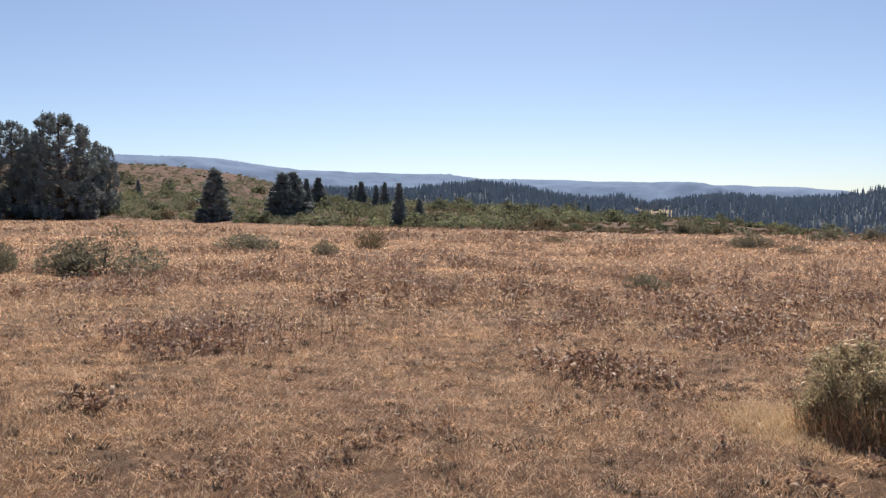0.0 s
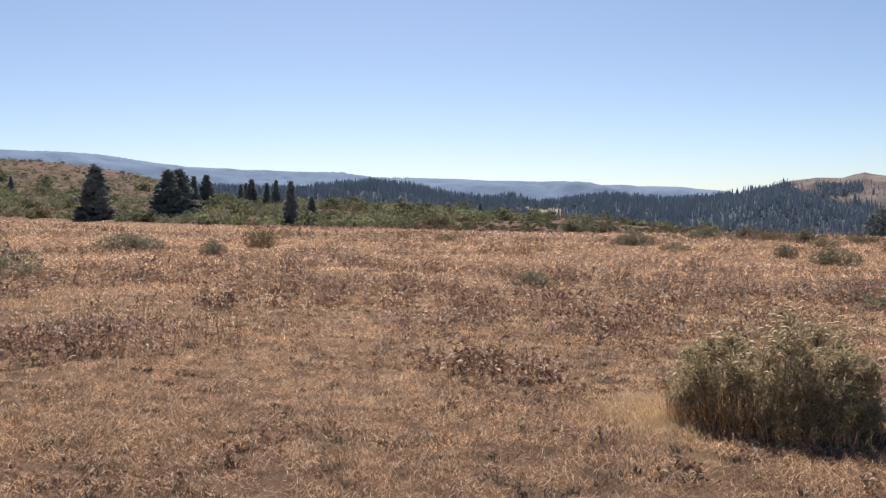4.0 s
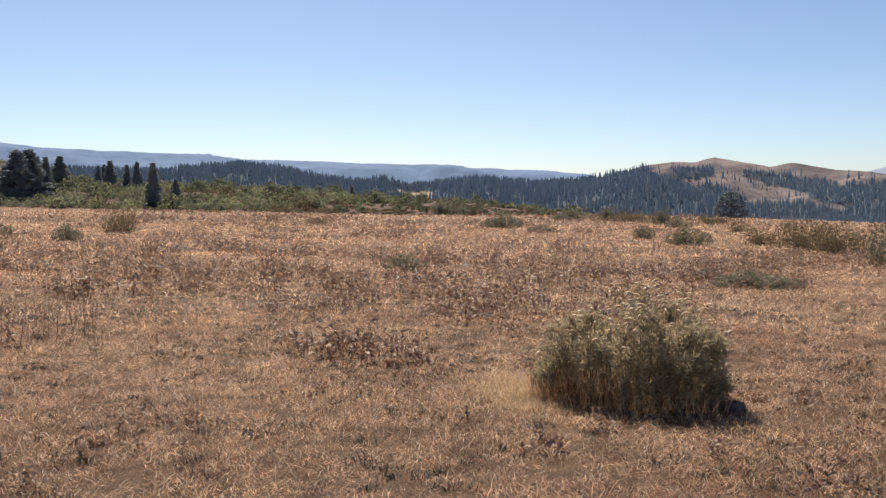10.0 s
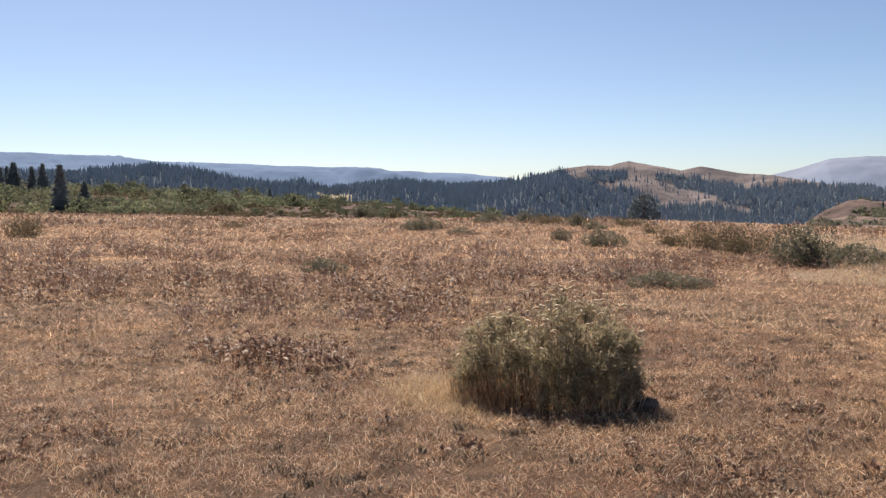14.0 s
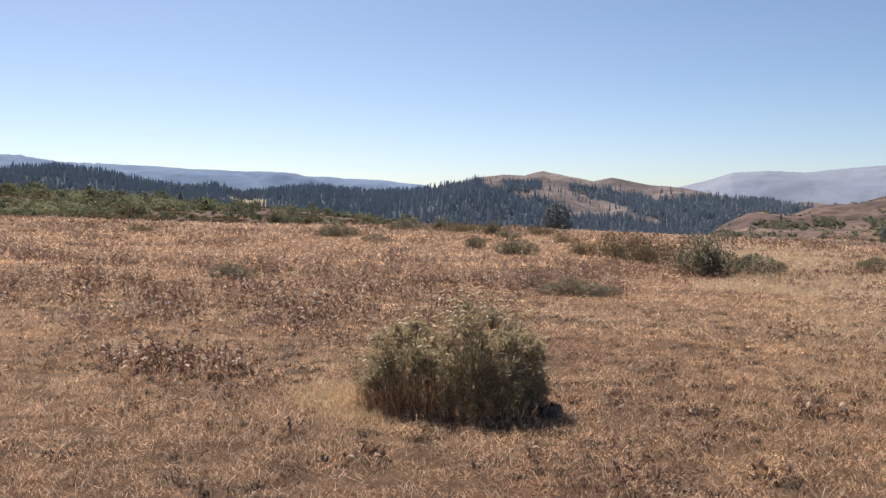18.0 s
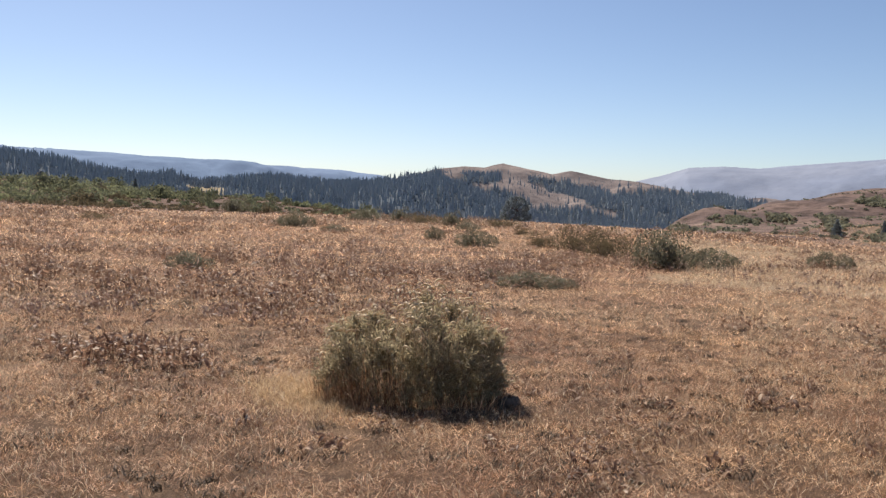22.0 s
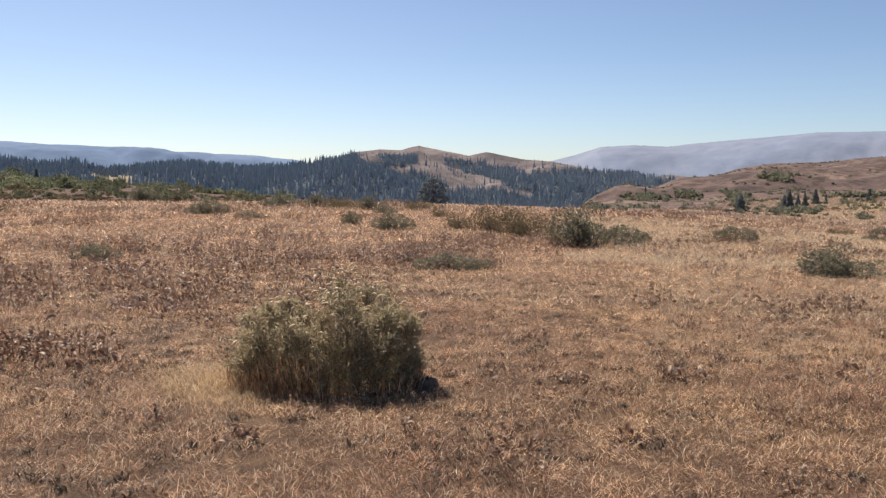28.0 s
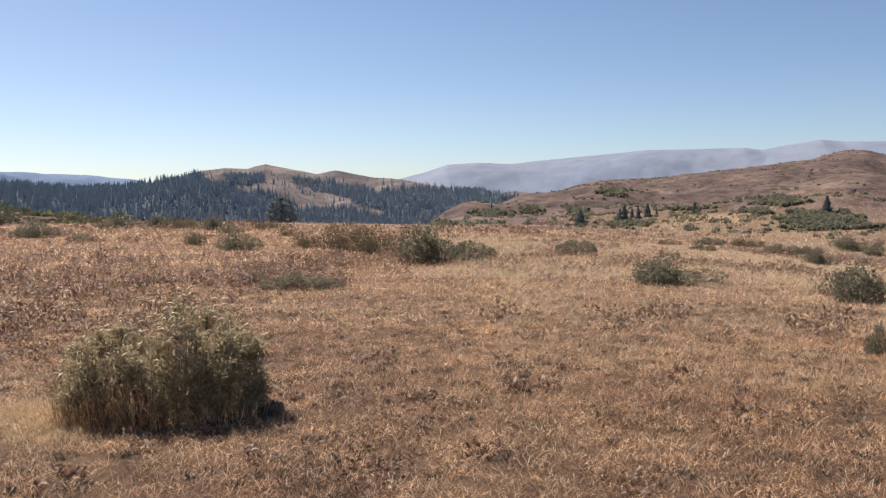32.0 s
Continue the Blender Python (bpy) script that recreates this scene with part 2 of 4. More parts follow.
GROUND = ground_material()
# brown slope greyed by painted-in haze; its woods floor is blued likewise
HAZED_HILL = slope_material("hazed_bare_hill", [(0.34, (0.115, 0.104, 0.108)), (0.5, (0.168, 0.146, 0.146)), (0.64, (0.24, 0.205, 0.195))], 0.011, 0.045, 4, 0.8, (0.095, 0.106, 0.12))
# haze tints this floor blue-grey, painted straight into its colour stops
HAZED_FLOOR = slope_material("hazed_forest_floor", [(0.3, (0.09, 0.107, 0.13)), (0.7, (0.105, 0.122, 0.145))], 0.01, 0.06, 3, 0.4, (0.30, 0.25, 0.175))
# aerial haze is painted in: the wooded slope's base colour is light blue
HAZED_RIDGE = slope_material("hazed_wooded_ridge", [(0.3, (0.165, 0.225, 0.33)), (0.7, (0.19, 0.25, 0.365))], 0.0022, 0.010, 6, 0.35)
# distance haze sits in the base colour, pale blue-lilac over bare slopes
HAZED_RANGE = slope_material("hazed_bare_range", [(0.3, (0.205, 0.24, 0.325)), (0.7, (0.24, 0.265, 0.33))], 0.0018, 0.006, 8, 0.3)

# ---- the lie of the land ----
EYE = 1.6


def hash2(i, j, seed):
    h = (i.astype(np.int64) * 374761393 + j.astype(np.int64) * 668265263 + seed * 974634777) & 0x7FFFFFFF
    h = ((h ^ (h >> 13)) * 1274126177) & 0x7FFFFFFF
    return ((h ^ (h >> 16)) & 0xFFFF) / 65535.0


def value_noise(x, y, seed=1):
    i, j = np.floor(x), np.floor(y)
    u, v = x - i, y - j
    u, v = u * u * (3 - 2 * u), v * v * (3 - 2 * v)
    a, b = hash2(i, j, seed), hash2(i + 1, j, seed)
    c, d = hash2(i, j + 1, seed), hash2(i + 1, j + 1, seed)
    return (a * (1 - u) + b * u) * (1 - v) + (c * (1 - u) + d * u) * v


def fbm(x, y, seed=1, octaves=4):
    total, size = 0.0, 0.5
    for k in range(octaves):
        total = total + size * value_noise(x * 2**k + 17.3 * k, y * 2**k - 9.1 * k, seed + k)
        size *= 0.5
    return total / (1 - 0.5**octaves)


def line(table, bearing):
    xs, ys = zip(*table)
    return np.interp(bearing, xs, ys)


def smooth(a, b, x):
    t = np.clip((x - a) / (b - a), 0, 1)
    return t * t * (3 - 2 * t)


# bearing: degrees to the right of +y; heights as angles above the eye's level
EDGE_ANGLE = [(-180, -1.2), (-60, 0.0), (-28, -0.22), (-20, -0.42), (-10, -0.85), (0, -1.08), (8, -1.38), (15, -1.52), (22, -1.5), (32, -1.6), (39, -1.78), (45, -1.97),
              (54, -2.36), (61.5, -2.9), (66.7, -3.5), (70, -3.9), (74, -4.35), (90, -5.0), (180, -1.2)]
EDGE_REACH = [(-180, 120), (-28, 165), (-10, 140), (0, 120), (15, 108), (30, 100), (45, 95), (54, 95), (61, 85), (67, 75), (74, 70), (120, 80), (180, 120)]
CREST_ANGLE = [(-180, 2.0), (-60, 2.9), (-28, 3.1), (-22, 3.35), (-18, 3.2), (-16, 3.0), (-13.7, 2.65), (-11.5, 2.1), (-9.5, 1.5), (-7.4, 1.0), (-2.5, 0.7), (1.5, 0.48), (5, 0.2),
               (10.4, -0.15), (15.4, -0.45), (18.4, -0.6), (20, -0.9), (22.4, -1.25), (24, -1.5), (26, -2.1), (30, -4.5), (40, -5.0), (44, -2.9), (45.6, -1.7),
               (47.3, -0.9), (49.2, -0.87), (50.3, -0.75), (52.8, 0.0), (55, 0.72), (57, 1.03), (61.3, 1.16), (63.2, 1.35), (68.2, 1.97), (69.7, 2.11), (70.3, 2.35), (71.6, 2.64),
               (72.7, 2.57), (73.6, 2.3), (80, 2.2), (120, 2.0), (180, 2.0)]
CREST_REACH = [(-180, 400), (-28, 360), (-15, 340), (-8, 260), (10, 215), (20, 180), (28, 170), (40, 230), (46, 300), (52, 430), (60, 520), (75, 560), (120, 500), (180, 400)]


def ground_height(x, y):
    """The land's height: a meadow that leans gently to the right, then a scrubby rise, a valley and a brown hill."""
    r = np.hypot(x, y)
    b = np.degrees(np.arctan2(x, y))
    edge, crest = line(EDGE_REACH, b), line(CREST_REACH, b)
    plane = -0.02 * x - 0.006 * y
    sx, sy = np.sin(np.radians(b)), np.cos(np.radians(b))
    at_edge = EYE + edge * np.tan(np.radians(line(EDGE_ANGLE, b)))
    lift = at_edge - edge * (-0.02 * sx - 0.006 * sy)
    u = np.clip(r / edge, 0, 1)
    meadow = np.where(r < edge, plane, plane * edge / np.maximum(r, 1e-6)) + lift * smooth(0.12, 1.0, u)
    meadow = meadow + 0.07 * (fbm(x / 1.3, y / 1.3, 5) - 0.5) * smooth(0.5, 3, r) + 0.35 * (fbm(x / 11, y / 11, 9) - 0.5) * smooth(8, 30, r) * (1 - u)
    at_crest = EYE + crest * np.tan(np.radians(line(CREST_ANGLE, b)))
    v = np.clip((r - edge) / (crest - edge), 0, 1)
    rise = np.where(at_crest > at_edge, v**1.25, v)
    slope = at_edge + (at_crest - at_edge) * rise
    folds = (fbm(x / 45, y / 45, 31, 5) - 0.5) * np.sin(np.pi * v)
    slope = slope + folds * np.where(b > 40, 16.0, 5.0)
    w = smooth(0, 1, (r - crest) / 260.0)
    beyond = at_crest * (1 - w) - 48 * w
    return np.where(r <= edge, meadow, np.where(r <= crest, slope, beyond))


def height(x, y):
    return float(ground_height(np.array([float(x)]), np.array([float(y)]))[0])


def sighted(bearing, angle, first=3.0, last=640.0):
    """Where the line of sight at that bearing and angle first meets the land: x, y, z and the distance."""
    r = np.geomspace(first, last, 3000)
    x, y = r * math.sin(radians(bearing)), r * math.cos(radians(bearing))
    z = ground_height(x, y)
    under = np.nonzero(z >= EYE + r * math.tan(radians(angle)))[0]
    k = under[0] if len(under) else len(r) - 1
    return x[k], y[k], z[k], r[k]


def mesh(name, verts, faces, material, smoothed=False, attributes=()):
    """A mesh from an array of points and one or more arrays of faces."""
    me = bpy.data.meshes.new(name)
    faces = [np.asarray(f, dtype=np.int32) for f in (faces if isinstance(faces, list) else [faces]) if len(f)]
    verts = np.asarray(verts, dtype=np.float32)
    loops = np.concatenate([f.ravel() for f in faces])
    sizes = np.concatenate([np.full(len(f), f.shape[1], dtype=np.int32) for f in faces])
    me.vertices.add(len(verts))
    me.vertices.foreach_set("co", verts.ravel())
    me.loops.add(len(loops))
    me.loops.foreach_set("vertex_index", loops)
    me.polygons.add(len(sizes))
    me.polygons.foreach_set("loop_start", np.concatenate([[0], np.cumsum(sizes)[:-1]]).astype(np.int32))
    if smoothed:
        me.polygons.foreach_set("use_smooth", np.ones(len(sizes), dtype=bool))
    for key, values in attributes:
        me.attributes.new(key, "FLOAT", "POINT").data.foreach_set("value", np.asarray(values, dtype=np.float32))
    me.materials.append(material)
    me.update(calc_edges=True)
    me.validate()
    return me


def part(name, me, parent, label="", kind=""):
    ob = new(name, me)
    ob.parent = parent
    return tagged(ob, label=label, kind=kind)


def grid_faces(rows, cols, wrap=False):
    i, j = np.meshgrid(np.arange(rows - 1), np.arange(cols if wrap else cols - 1), indexing="ij")
    k = (j + 1) % cols
    return np.stack([i * cols + j, (i + 1) * cols + j, (i + 1) * cols + k, i * cols + k], -1).reshape(-1, 4)


# ---- the ground sheet ----
bearings = np.concatenate([np.arange(-180, -34, 4.0), np.arange(-34, 80, 0.4), np.arange(80, 180, 4.0)])
reach = np.concatenate([[0.02], np.geomspace(0.5, 30, 110), np.geomspace(30.6, 640, 150), np.geomspace(680, 4850, 22)])
rr, bb = np.meshgrid(reach, np.radians(bearings), indexing="ij")
gx, gy = (rr * np.sin(bb)).ravel(), (rr * np.cos(bb)).ravel()
gz = ground_height(gx, gy)
gr, gb = np.hypot(gx, gy), np.degrees(np.arctan2(gx, gy))
past = gr / line(EDGE_REACH, gb) + 0.10 * (fbm(gx / 9, gy / 9, 77) - 0.5)
beyond_edge = smooth(0.97, 1.06, past)
right = smooth(40, 46, gb)
g_angle = np.degrees(np.arctan2(gz - EYE, gr))
bench = smooth(60.2, 61.8, gb) * (1 - smooth(65.5, 67.5, gb)) * smooth(-1.95, -1.75, g_angle) * (1 - smooth(-1.35, -1.2, g_angle)) * (gr > 110)
rim = smooth(1.02, 1.1, past) * (1 - smooth(1.5, 1.9, past)) * smooth(52, 60, gb) * 0.6
ground = new("ground", mesh("ground", np.stack([gx, gy, gz], -1), [grid_faces(len(reach), len(bearings), True), np.arange(len(bearings))[::-1][None]], GROUND, True,
                            [("scrub", beyond_edge * (1 - right)), ("hillside", beyond_edge * right), ("pasture", np.maximum(bench, rim))]))
tagged(ground, "dry straw-coloured meadow running into scrubby slopes", "ground", kind="structure")


def near_line(b, e, x0, y0, x1, y1, wide):
    t = np.clip(((b - x0) * (x1 - x0) + (e - y0) * (y1 - y0)) / ((x1 - x0) ** 2 + (y1 - y0) ** 2), 0, 1)
    return np.hypot(b - x0 - t * (x1 - x0), (e - y0 - t * (y1 - y0)) * 2) < wide * (0.6 + 0.8 * fbm(b * 1.1, e * 2.5, 76))


def hill_woods(b, e):
    """Where woods grow on the bare hill, by bearing and angle."""
    w = (e < -1.1 + 0.7 * fbm(b / 1.5, e * 2, 71)) | near_line(b, e, 25, 0.4, 29.6, 1.05, 0.8) | near_line(b, e, 31.2, 1.0, 33.4, 1.15, 0.5) | near_line(b, e, 36.2, 1.15, 38.5, 0.8, 0.45)
    w |= near_line(b, e, 37.5, 0.8, 42.5, -0.3, 0.75) | near_line(b, e, 41, -0.1, 46, -0.7, 1.3) | near_line(b, e, 43.5, 0.25, 50.5, -0.35, 0.7) | near_line(b, e, 22, 0.3, 29, -0.4, 1.2)
    w |= near_line(b, e, 33.5, 0.35, 35.4, -0.5, 0.5) | near_line(b, e, 31, -0.4, 34, -0.9, 0.8) | near_line(b, e, 30.8, 0.25, 31.6, 0.2, 0.3)
    return w & ~near_line(b, e, 37, -0.15, 41.5, -1.0, 0.3)


def clearing(b, e):
    """A small mown field among the woods."""
    return near_line(b, e, 13.2, 0.02, 15.0, -0.12, 0.55)


def ridge(name, table, foot, crest, back, foot_angle, material, label, amount, size, step=0.15, rings=40, woods=None, ragged=0.0):
    """A long hill: its skyline by bearing, its foot and its far side, with folds down the slope."""
    b = np.arange(table[0][0], table[-1][0], step)
    t = np.linspace(0, 1.25, rings)
    tt, bb = np.meshgrid(t, b, indexing="ij")
    r = np.where(tt < 1, foot + (crest - foot) * tt, crest + (back - crest) * (tt - 1) * 4)
    top = EYE + crest * np.tan(np.radians(line(table, bb + 5.0 * (fbm(bb / 4.0, tt * 3.0, 93, 3) - 0.5) * np.clip(1 - tt, 0, 1)) + ragged * (fbm(bb * 5, bb * 0 + 3, 88, 3) - 0.5) * smooth(0.93, 1.0, tt)))
    low = EYE + foot * math.tan(radians(foot_angle))
    x, y = r * np.sin(np.radians(bb)), r * np.cos(np.radians(bb))
    up = np.where(tt < 1, np.sin(np.pi / 2 * tt) ** 1.3, 1 - (np.maximum(tt - 1, 0) * 4) ** 1.5)
    z = low + (top - low) * up
    folds = fbm(x / size, y / size, 51, 5) - 0.5 + 0.35 * (np.abs(fbm(x / size * 2.2, y / size * 2.2, 57, 3) - 0.5) - 0.15)
    z = z + amount * folds * np.where(tt < 1, np.sin(np.pi * np.minimum(tt, 1)) + 0.06, 0.06)
    extra = [("woods", woods(bb.ravel(), np.degrees(np.arctan2(z - EYE, r)).ravel()))] if woods else ()
    ob = new(name, mesh(name, np.stack([x.ravel(), y.ravel(), z.ravel()], -1), grid_faces(rings, len(b)), material, True, extra))
    return tagged(ob, label, "hill", kind="structure")


FAR_LINE = [(-60, 3.6), (-28, 3.9), (-18, 3.83), (-15, 3.73), (-11.9, 3.27), (-9.3, 2.9), (-6.3, 2.69), (-2.4, 2.71), (0.3, 2.69), (2.6, 2.37), (5.3, 2.27), (10.6, 2.05), (17.2, 1.85), (18.3, 1.65),
            (22.9, 1.52), (25.7, 1.1), (27, 0.75), (29, 0.1), (32, -1.2)]
RANGE_LINE = [(36, -0.4), (42.6, 1.13), (44.5, 1.6), (46.2, 2.16), (48.5, 2.27), (50.5, 2.15), (52.5, 2.37), (56.6, 2.69), (59.5, 2.93), (63.2, 2.92), (65.6, 2.93), (66.6, 2.77), (68.1, 3.03),
              (70.1, 3.31), (71.4, 3.13), (73.5, 3.05), (80, 3.2), (110, 2.0)]
PEAK_LINE = [(20, 0.2), (26, 0.9), (28, 1.2), (29.4, 1.6), (31.2, 1.9), (32.7, 1.82), (34, 2.13), (35.1, 1.91), (37.3, 1.45), (38.5, 1.6), (40.2, 1.39), (43.1, 1.11), (45.1, 0.7), (47.5, 0.26),
             (49.6, 0.03), (50.8, 0.2), (52.5, 0.0), (54.5, -0.3), (60, -1.2)]
WOOD_LINE = [(-14, 1.6), (-8.6, 1.3), (-2.4, 1.15), (0.6, 1.45), (2.5, 1.6), (5.3, 1.3), (7.7, 0.75), (10, 0.45), (12, 0.6), (13.6, 0.1), (16, 0.35), (18.6, 0.62), (21.8, 0.35), (24, 0.25), (26, 0.45),
             (28, 0.85), (30, 0.7), (33, -0.2), (38, -1.6)]
tagged(ridge("far_ridge", FAR_LINE, 3000, 3900, 4300, -1.5, HAZED_RIDGE, "long hazy blue wooded ridge on the skyline", 90, 420, 0.08, 40, None, 0.14), category="ridge")
tagged(ridge("far_range", RANGE_LINE, 3300, 4400, 4700, -1.5, HAZED_RANGE, "pale hazy bare mountain range on the skyline", 52, 420, 0.08, 36, None, 0.06), category="mountains")
ridge("peak_hill", PEAK_LINE, 620, 1150, 1500, -3.2, HAZED_HILL, "rounded bare brown hill with dark wooded slopes", 40, 150, 0.1, 90, hill_woods)
ridge("wooded_ridge", WOOD_LINE, 520, 800, 1000, -3.4, HAZED_FLOOR, "low ridge covered in dark conifer forest", 16, 120, 0.1, 80, clearing)

# ---- shapes of growing things ----


def cards(centres, size, aspect, rng, up=0.0, toward=None, spread=1.0, facing=None):
    """Small pointed leaves (a folded rhomb each) about the given points: points and faces."""
    n = len(centres)
    d = rng.normal(size=(n, 3))
    if toward is not None:
        d = d * spread + toward
    d[:, 2] += up
    d /= np.linalg.norm(d, axis=1, keepdims=True) + 1e-9
    s = np.cross(d, rng.normal(size=(n, 3)) if facing is None else facing + rng.normal(0, 0.25, (n, 3)))
    s /= np.linalg.norm(s, axis=1, keepdims=True) + 1e-9
    length = (np.broadcast_to(size, (n,)) * rng.uniform(0.6, 1.4, n))[:, None]
    a = centres - d * length * 0.5
    b = centres + s * length * aspect * 0.5
    c = centres + d * length * 0.5
    e = centres - s * length * aspect * 0.5
    v = np.stack([a, b, c, e], 1).reshape(-1, 3)
    return v, np.arange(4 * n).reshape(n, 4)


def rods(starts, ends, thick, tip=0.35, sides=3):
    """Thin tapered stems from starts to ends."""
    n = len(starts)
    axis = ends - starts
    axis = axis / (np.linalg.norm(axis, axis=1, keepdims=True) + 1e-9)
    ref = np.where(np.abs(axis[:, 2:3]) > 0.9, np.array([[1.0, 0, 0]]), np.array([[0, 0, 1.0]]))
    u = np.cross(axis, ref)
    u /= np.linalg.norm(u, axis=1, keepdims=True)
    w = np.cross(axis, u)
    thick = np.broadcast_to(np.asarray(thick, float), (n,))[:, None]
    rings = []
    for base, k in ((starts, 1.0), (ends, tip)):
        for i in range(sides):
            a = 2 * math.pi * i / sides
            rings.append(base + (u * math.cos(a) + w * math.sin(a)) * thick * k)
    v = np.stack(rings, 1).reshape(-1, 3)
    f = []
    for i in range(sides):
        j = (i + 1) % sides
        f.append([i, j, sides + j, sides + i])
    f = (np.arange(n)[:, None, None] * 2 * sides + np.array(f)[None]).reshape(-1, 4)
    return v, f


def joined(*pieces):
    """Several point-and-face arrays with faces of one size as one."""
    vs, fs, at = [], [], 0
    for v, f in pieces:
        vs.append(v)
        fs.append(f + at)
        at += len(v)
    return np.concatenate(vs), np.concatenate(fs)


def blades(p, length, width, lean, rng):
    """Bent grass blades: a tapered lower half and a pointed upper half."""
    n = len(p)
    a, b = rng.uniform(0, 2 * math.pi, n), rng.uniform(0, 2 * math.pi, n)
    side = np.stack([np.cos(a), np.sin(a), np.zeros(n)], -1) * (width * 0.5)[:, None]
    way = np.stack([np.cos(b), np.sin(b), np.zeros(n)], -1)
    up = np.array([[0, 0, 1.0]])
    mid = p + (way * np.sin(lean * 0.6)[:, None] + up * np.cos(lean * 0.6)[:, None]) * (length * 0.55)[:, None]
    bent = np.clip(lean * 1.35, 0, 1.75)
    tip = mid + (way * np.sin(bent)[:, None] + up * np.cos(bent)[:, None]) * (length * 0.45)[:, None]
    v = np.stack([p - side, p + side, mid + side * 0.8, mid - side * 0.8, tip], 1).reshape(-1, 3)
    k = np.arange(n)[:, None] * 5
    return v, k + np.array([[0, 1, 2, 3]]), k + np.array([[3, 2, 4]])


def spikes(p, length, width, lean, rng):
    """Plain pointed blades, for grass farther off."""
    n = len(p)
    a, b = rng.uniform(0, 2 * math.pi, n), rng.uniform(0, 2 * math.pi, n)
    side = np.stack([np.cos(a), np.sin(a), np.zeros(n)], -1) * (width * 0.5)[:, None]
    way = np.stack([np.cos(b) * np.sin(lean), np.sin(b) * np.sin(lean), np.cos(lean)], -1)
    v = np.stack([p - side, p + side, p + way * length[:, None]], 1).reshape(-1, 3)
    return v, np.arange(3 * n).reshape(n, 3)


def sector(n, near, far, rng, left=-33.0, right_side=79.0):
    """Random places over the part of the meadow in view."""
    r = np.sqrt(rng.uniform(near**2, far**2, n))
    b = np.radians(rng.uniform(left, right_side, n))
    return r * np.sin(b), r * np.cos(b)


def on_meadow(x, y):
    bearing = np.degrees(np.arctan2(x, y))
    return np.hypot(x, y) < line(EDGE_REACH, bearing) * (1.05 + 1.1 * smooth(48, 58, bearing))


def cluster_shape(rng, lobes, wide, tall, count, low=0.1):
    """Points through a lumpy mound, thicker towards its outside."""
    a = rng.uniform(0, 2 * math.pi, lobes)
    q = np.sqrt(np.linspace(0.05, 1, lobes)) * 0.8
    cx, cy = q * np.cos(a) * wide / 2, q * np.sin(a) * wide / 2
    top = tall * (1 - 0.5 * q**2) * rng.uniform(0.6, 1.1, lobes)
    rad = wide * rng.uniform(0.13, 0.22, lobes)
    k = rng.integers(0, lobes, count)
    d = rng.normal(size=(count, 3))
    d /= np.linalg.norm(d, axis=1, keepdims=True)
    d *= rng.uniform(0.45, 1.05, count)[:, None] ** 0.6
    half = top[k] * 0.5
    return np.stack([cx[k] + d[:, 0] * rad[k], cy[k] + d[:, 1] * rad[k], np.maximum(low * tall * rng.uniform(0, 1, count), half + d[:, 2] * half)], -1)


def shrub(name, wide, tall, leaves, size, material, label, category, seed, group="", aspect=0.24, up=0.9, lobes=9, stems=26, thick=0.012, rounded=False):
    """A bush: an Empty at its base, woody stems and its foliage."""
    rng = np.random.default_rng(seed)
    ob = tagged(new(name), label, category, group)
    p = cluster_shape(rng, lobes, wide, tall, leaves)
    out = p - np.array([[0, 0, tall * 0.3]])
    out /= np.linalg.norm(out, axis=1, keepdims=True) + 1e-9
    part("foliage", mesh("foliage", *cards(p, size, aspect, rng, up, facing=out if rounded else None), material), ob, "", "stuff")
    k = rng.integers(0, leaves, stems)
    base = np.stack([rng.normal(0, wide * 0.06, stems), rng.normal(0, wide * 0.06, stems), np.full(stems, -0.04)], -1)
    part("stemwork", mesh("stemwork", *rods(base, p[k], thick, 0.3), TWIG), ob, "bare grey-brown woody stems", "stuff")
    return ob


def fir(name, tall, wide, seed, label, group="", levels=24, material=None, power=0.95):
    """A narrow conifer: trunk and a tiered crown of drooping boughs."""
    rng = np.random.default_rng(seed)
    ob = tagged(new(name), label, "tree", group)
    v, f = rods(np.array([[0, 0, -0.3]]), np.array([[0, 0, tall * 0.97]]), tall * 0.018, 0.15, 7)
    part("trunk", mesh("trunk", v, f, BARK), ob)
    lim_a, lim_b, pts, outs = [], [], [], []
    for i in range(levels):
        h = 0.03 + 0.95 * i / levels
        reach_here = wide / 2 * (1 - h) ** power * rng.uniform(0.72, 1.15) + 0.012 * tall
        for j in range(11):
            a = rng.uniform(0, 2 * math.pi)
            length = reach_here * rng.uniform(0.5, 1.22)
            d = np.array([math.cos(a), math.sin(a), -0.22])
            root = np.array([0, 0, tall * min(0.985, max(0.03, h + rng.normal(0, 0.018)))])
            lim_a.append(root)
            lim_b.append(root + d * length)
            for s in (0.45, 0.7, 0.88, 1.0):
                for _ in range(5):
                    pts.append(root + d * length * s + rng.normal(0, 0.014 * tall, 3) * np.array([1, 1, 0.8]))
                    outs.append((d[0], d[1], 0.1))
    pts, outs = np.array(pts), np.array(outs)
    pts[:, 2] = np.clip(pts[:, 2], 0.02 * tall, tall * 0.985)
    part("branchwork", mesh("branchwork", *rods(np.array(lim_a), np.array(lim_b), tall * 0.004), BARK), ob, "", "stuff")
    size = tall * (0.03 + 0.042 * (1 - pts[:, 2] / tall))
    part("crown", mesh("crown", *cards(pts, size, 0.55, rng, 0.75, outs * 0.6, 0.3, facing=outs * 0.9 - np.array([[0, 0, 0.5]]) + rng.normal(0, 0.12, outs.shape)), material or HAZED_NEEDLE), ob, "", "stuff")
    return ob


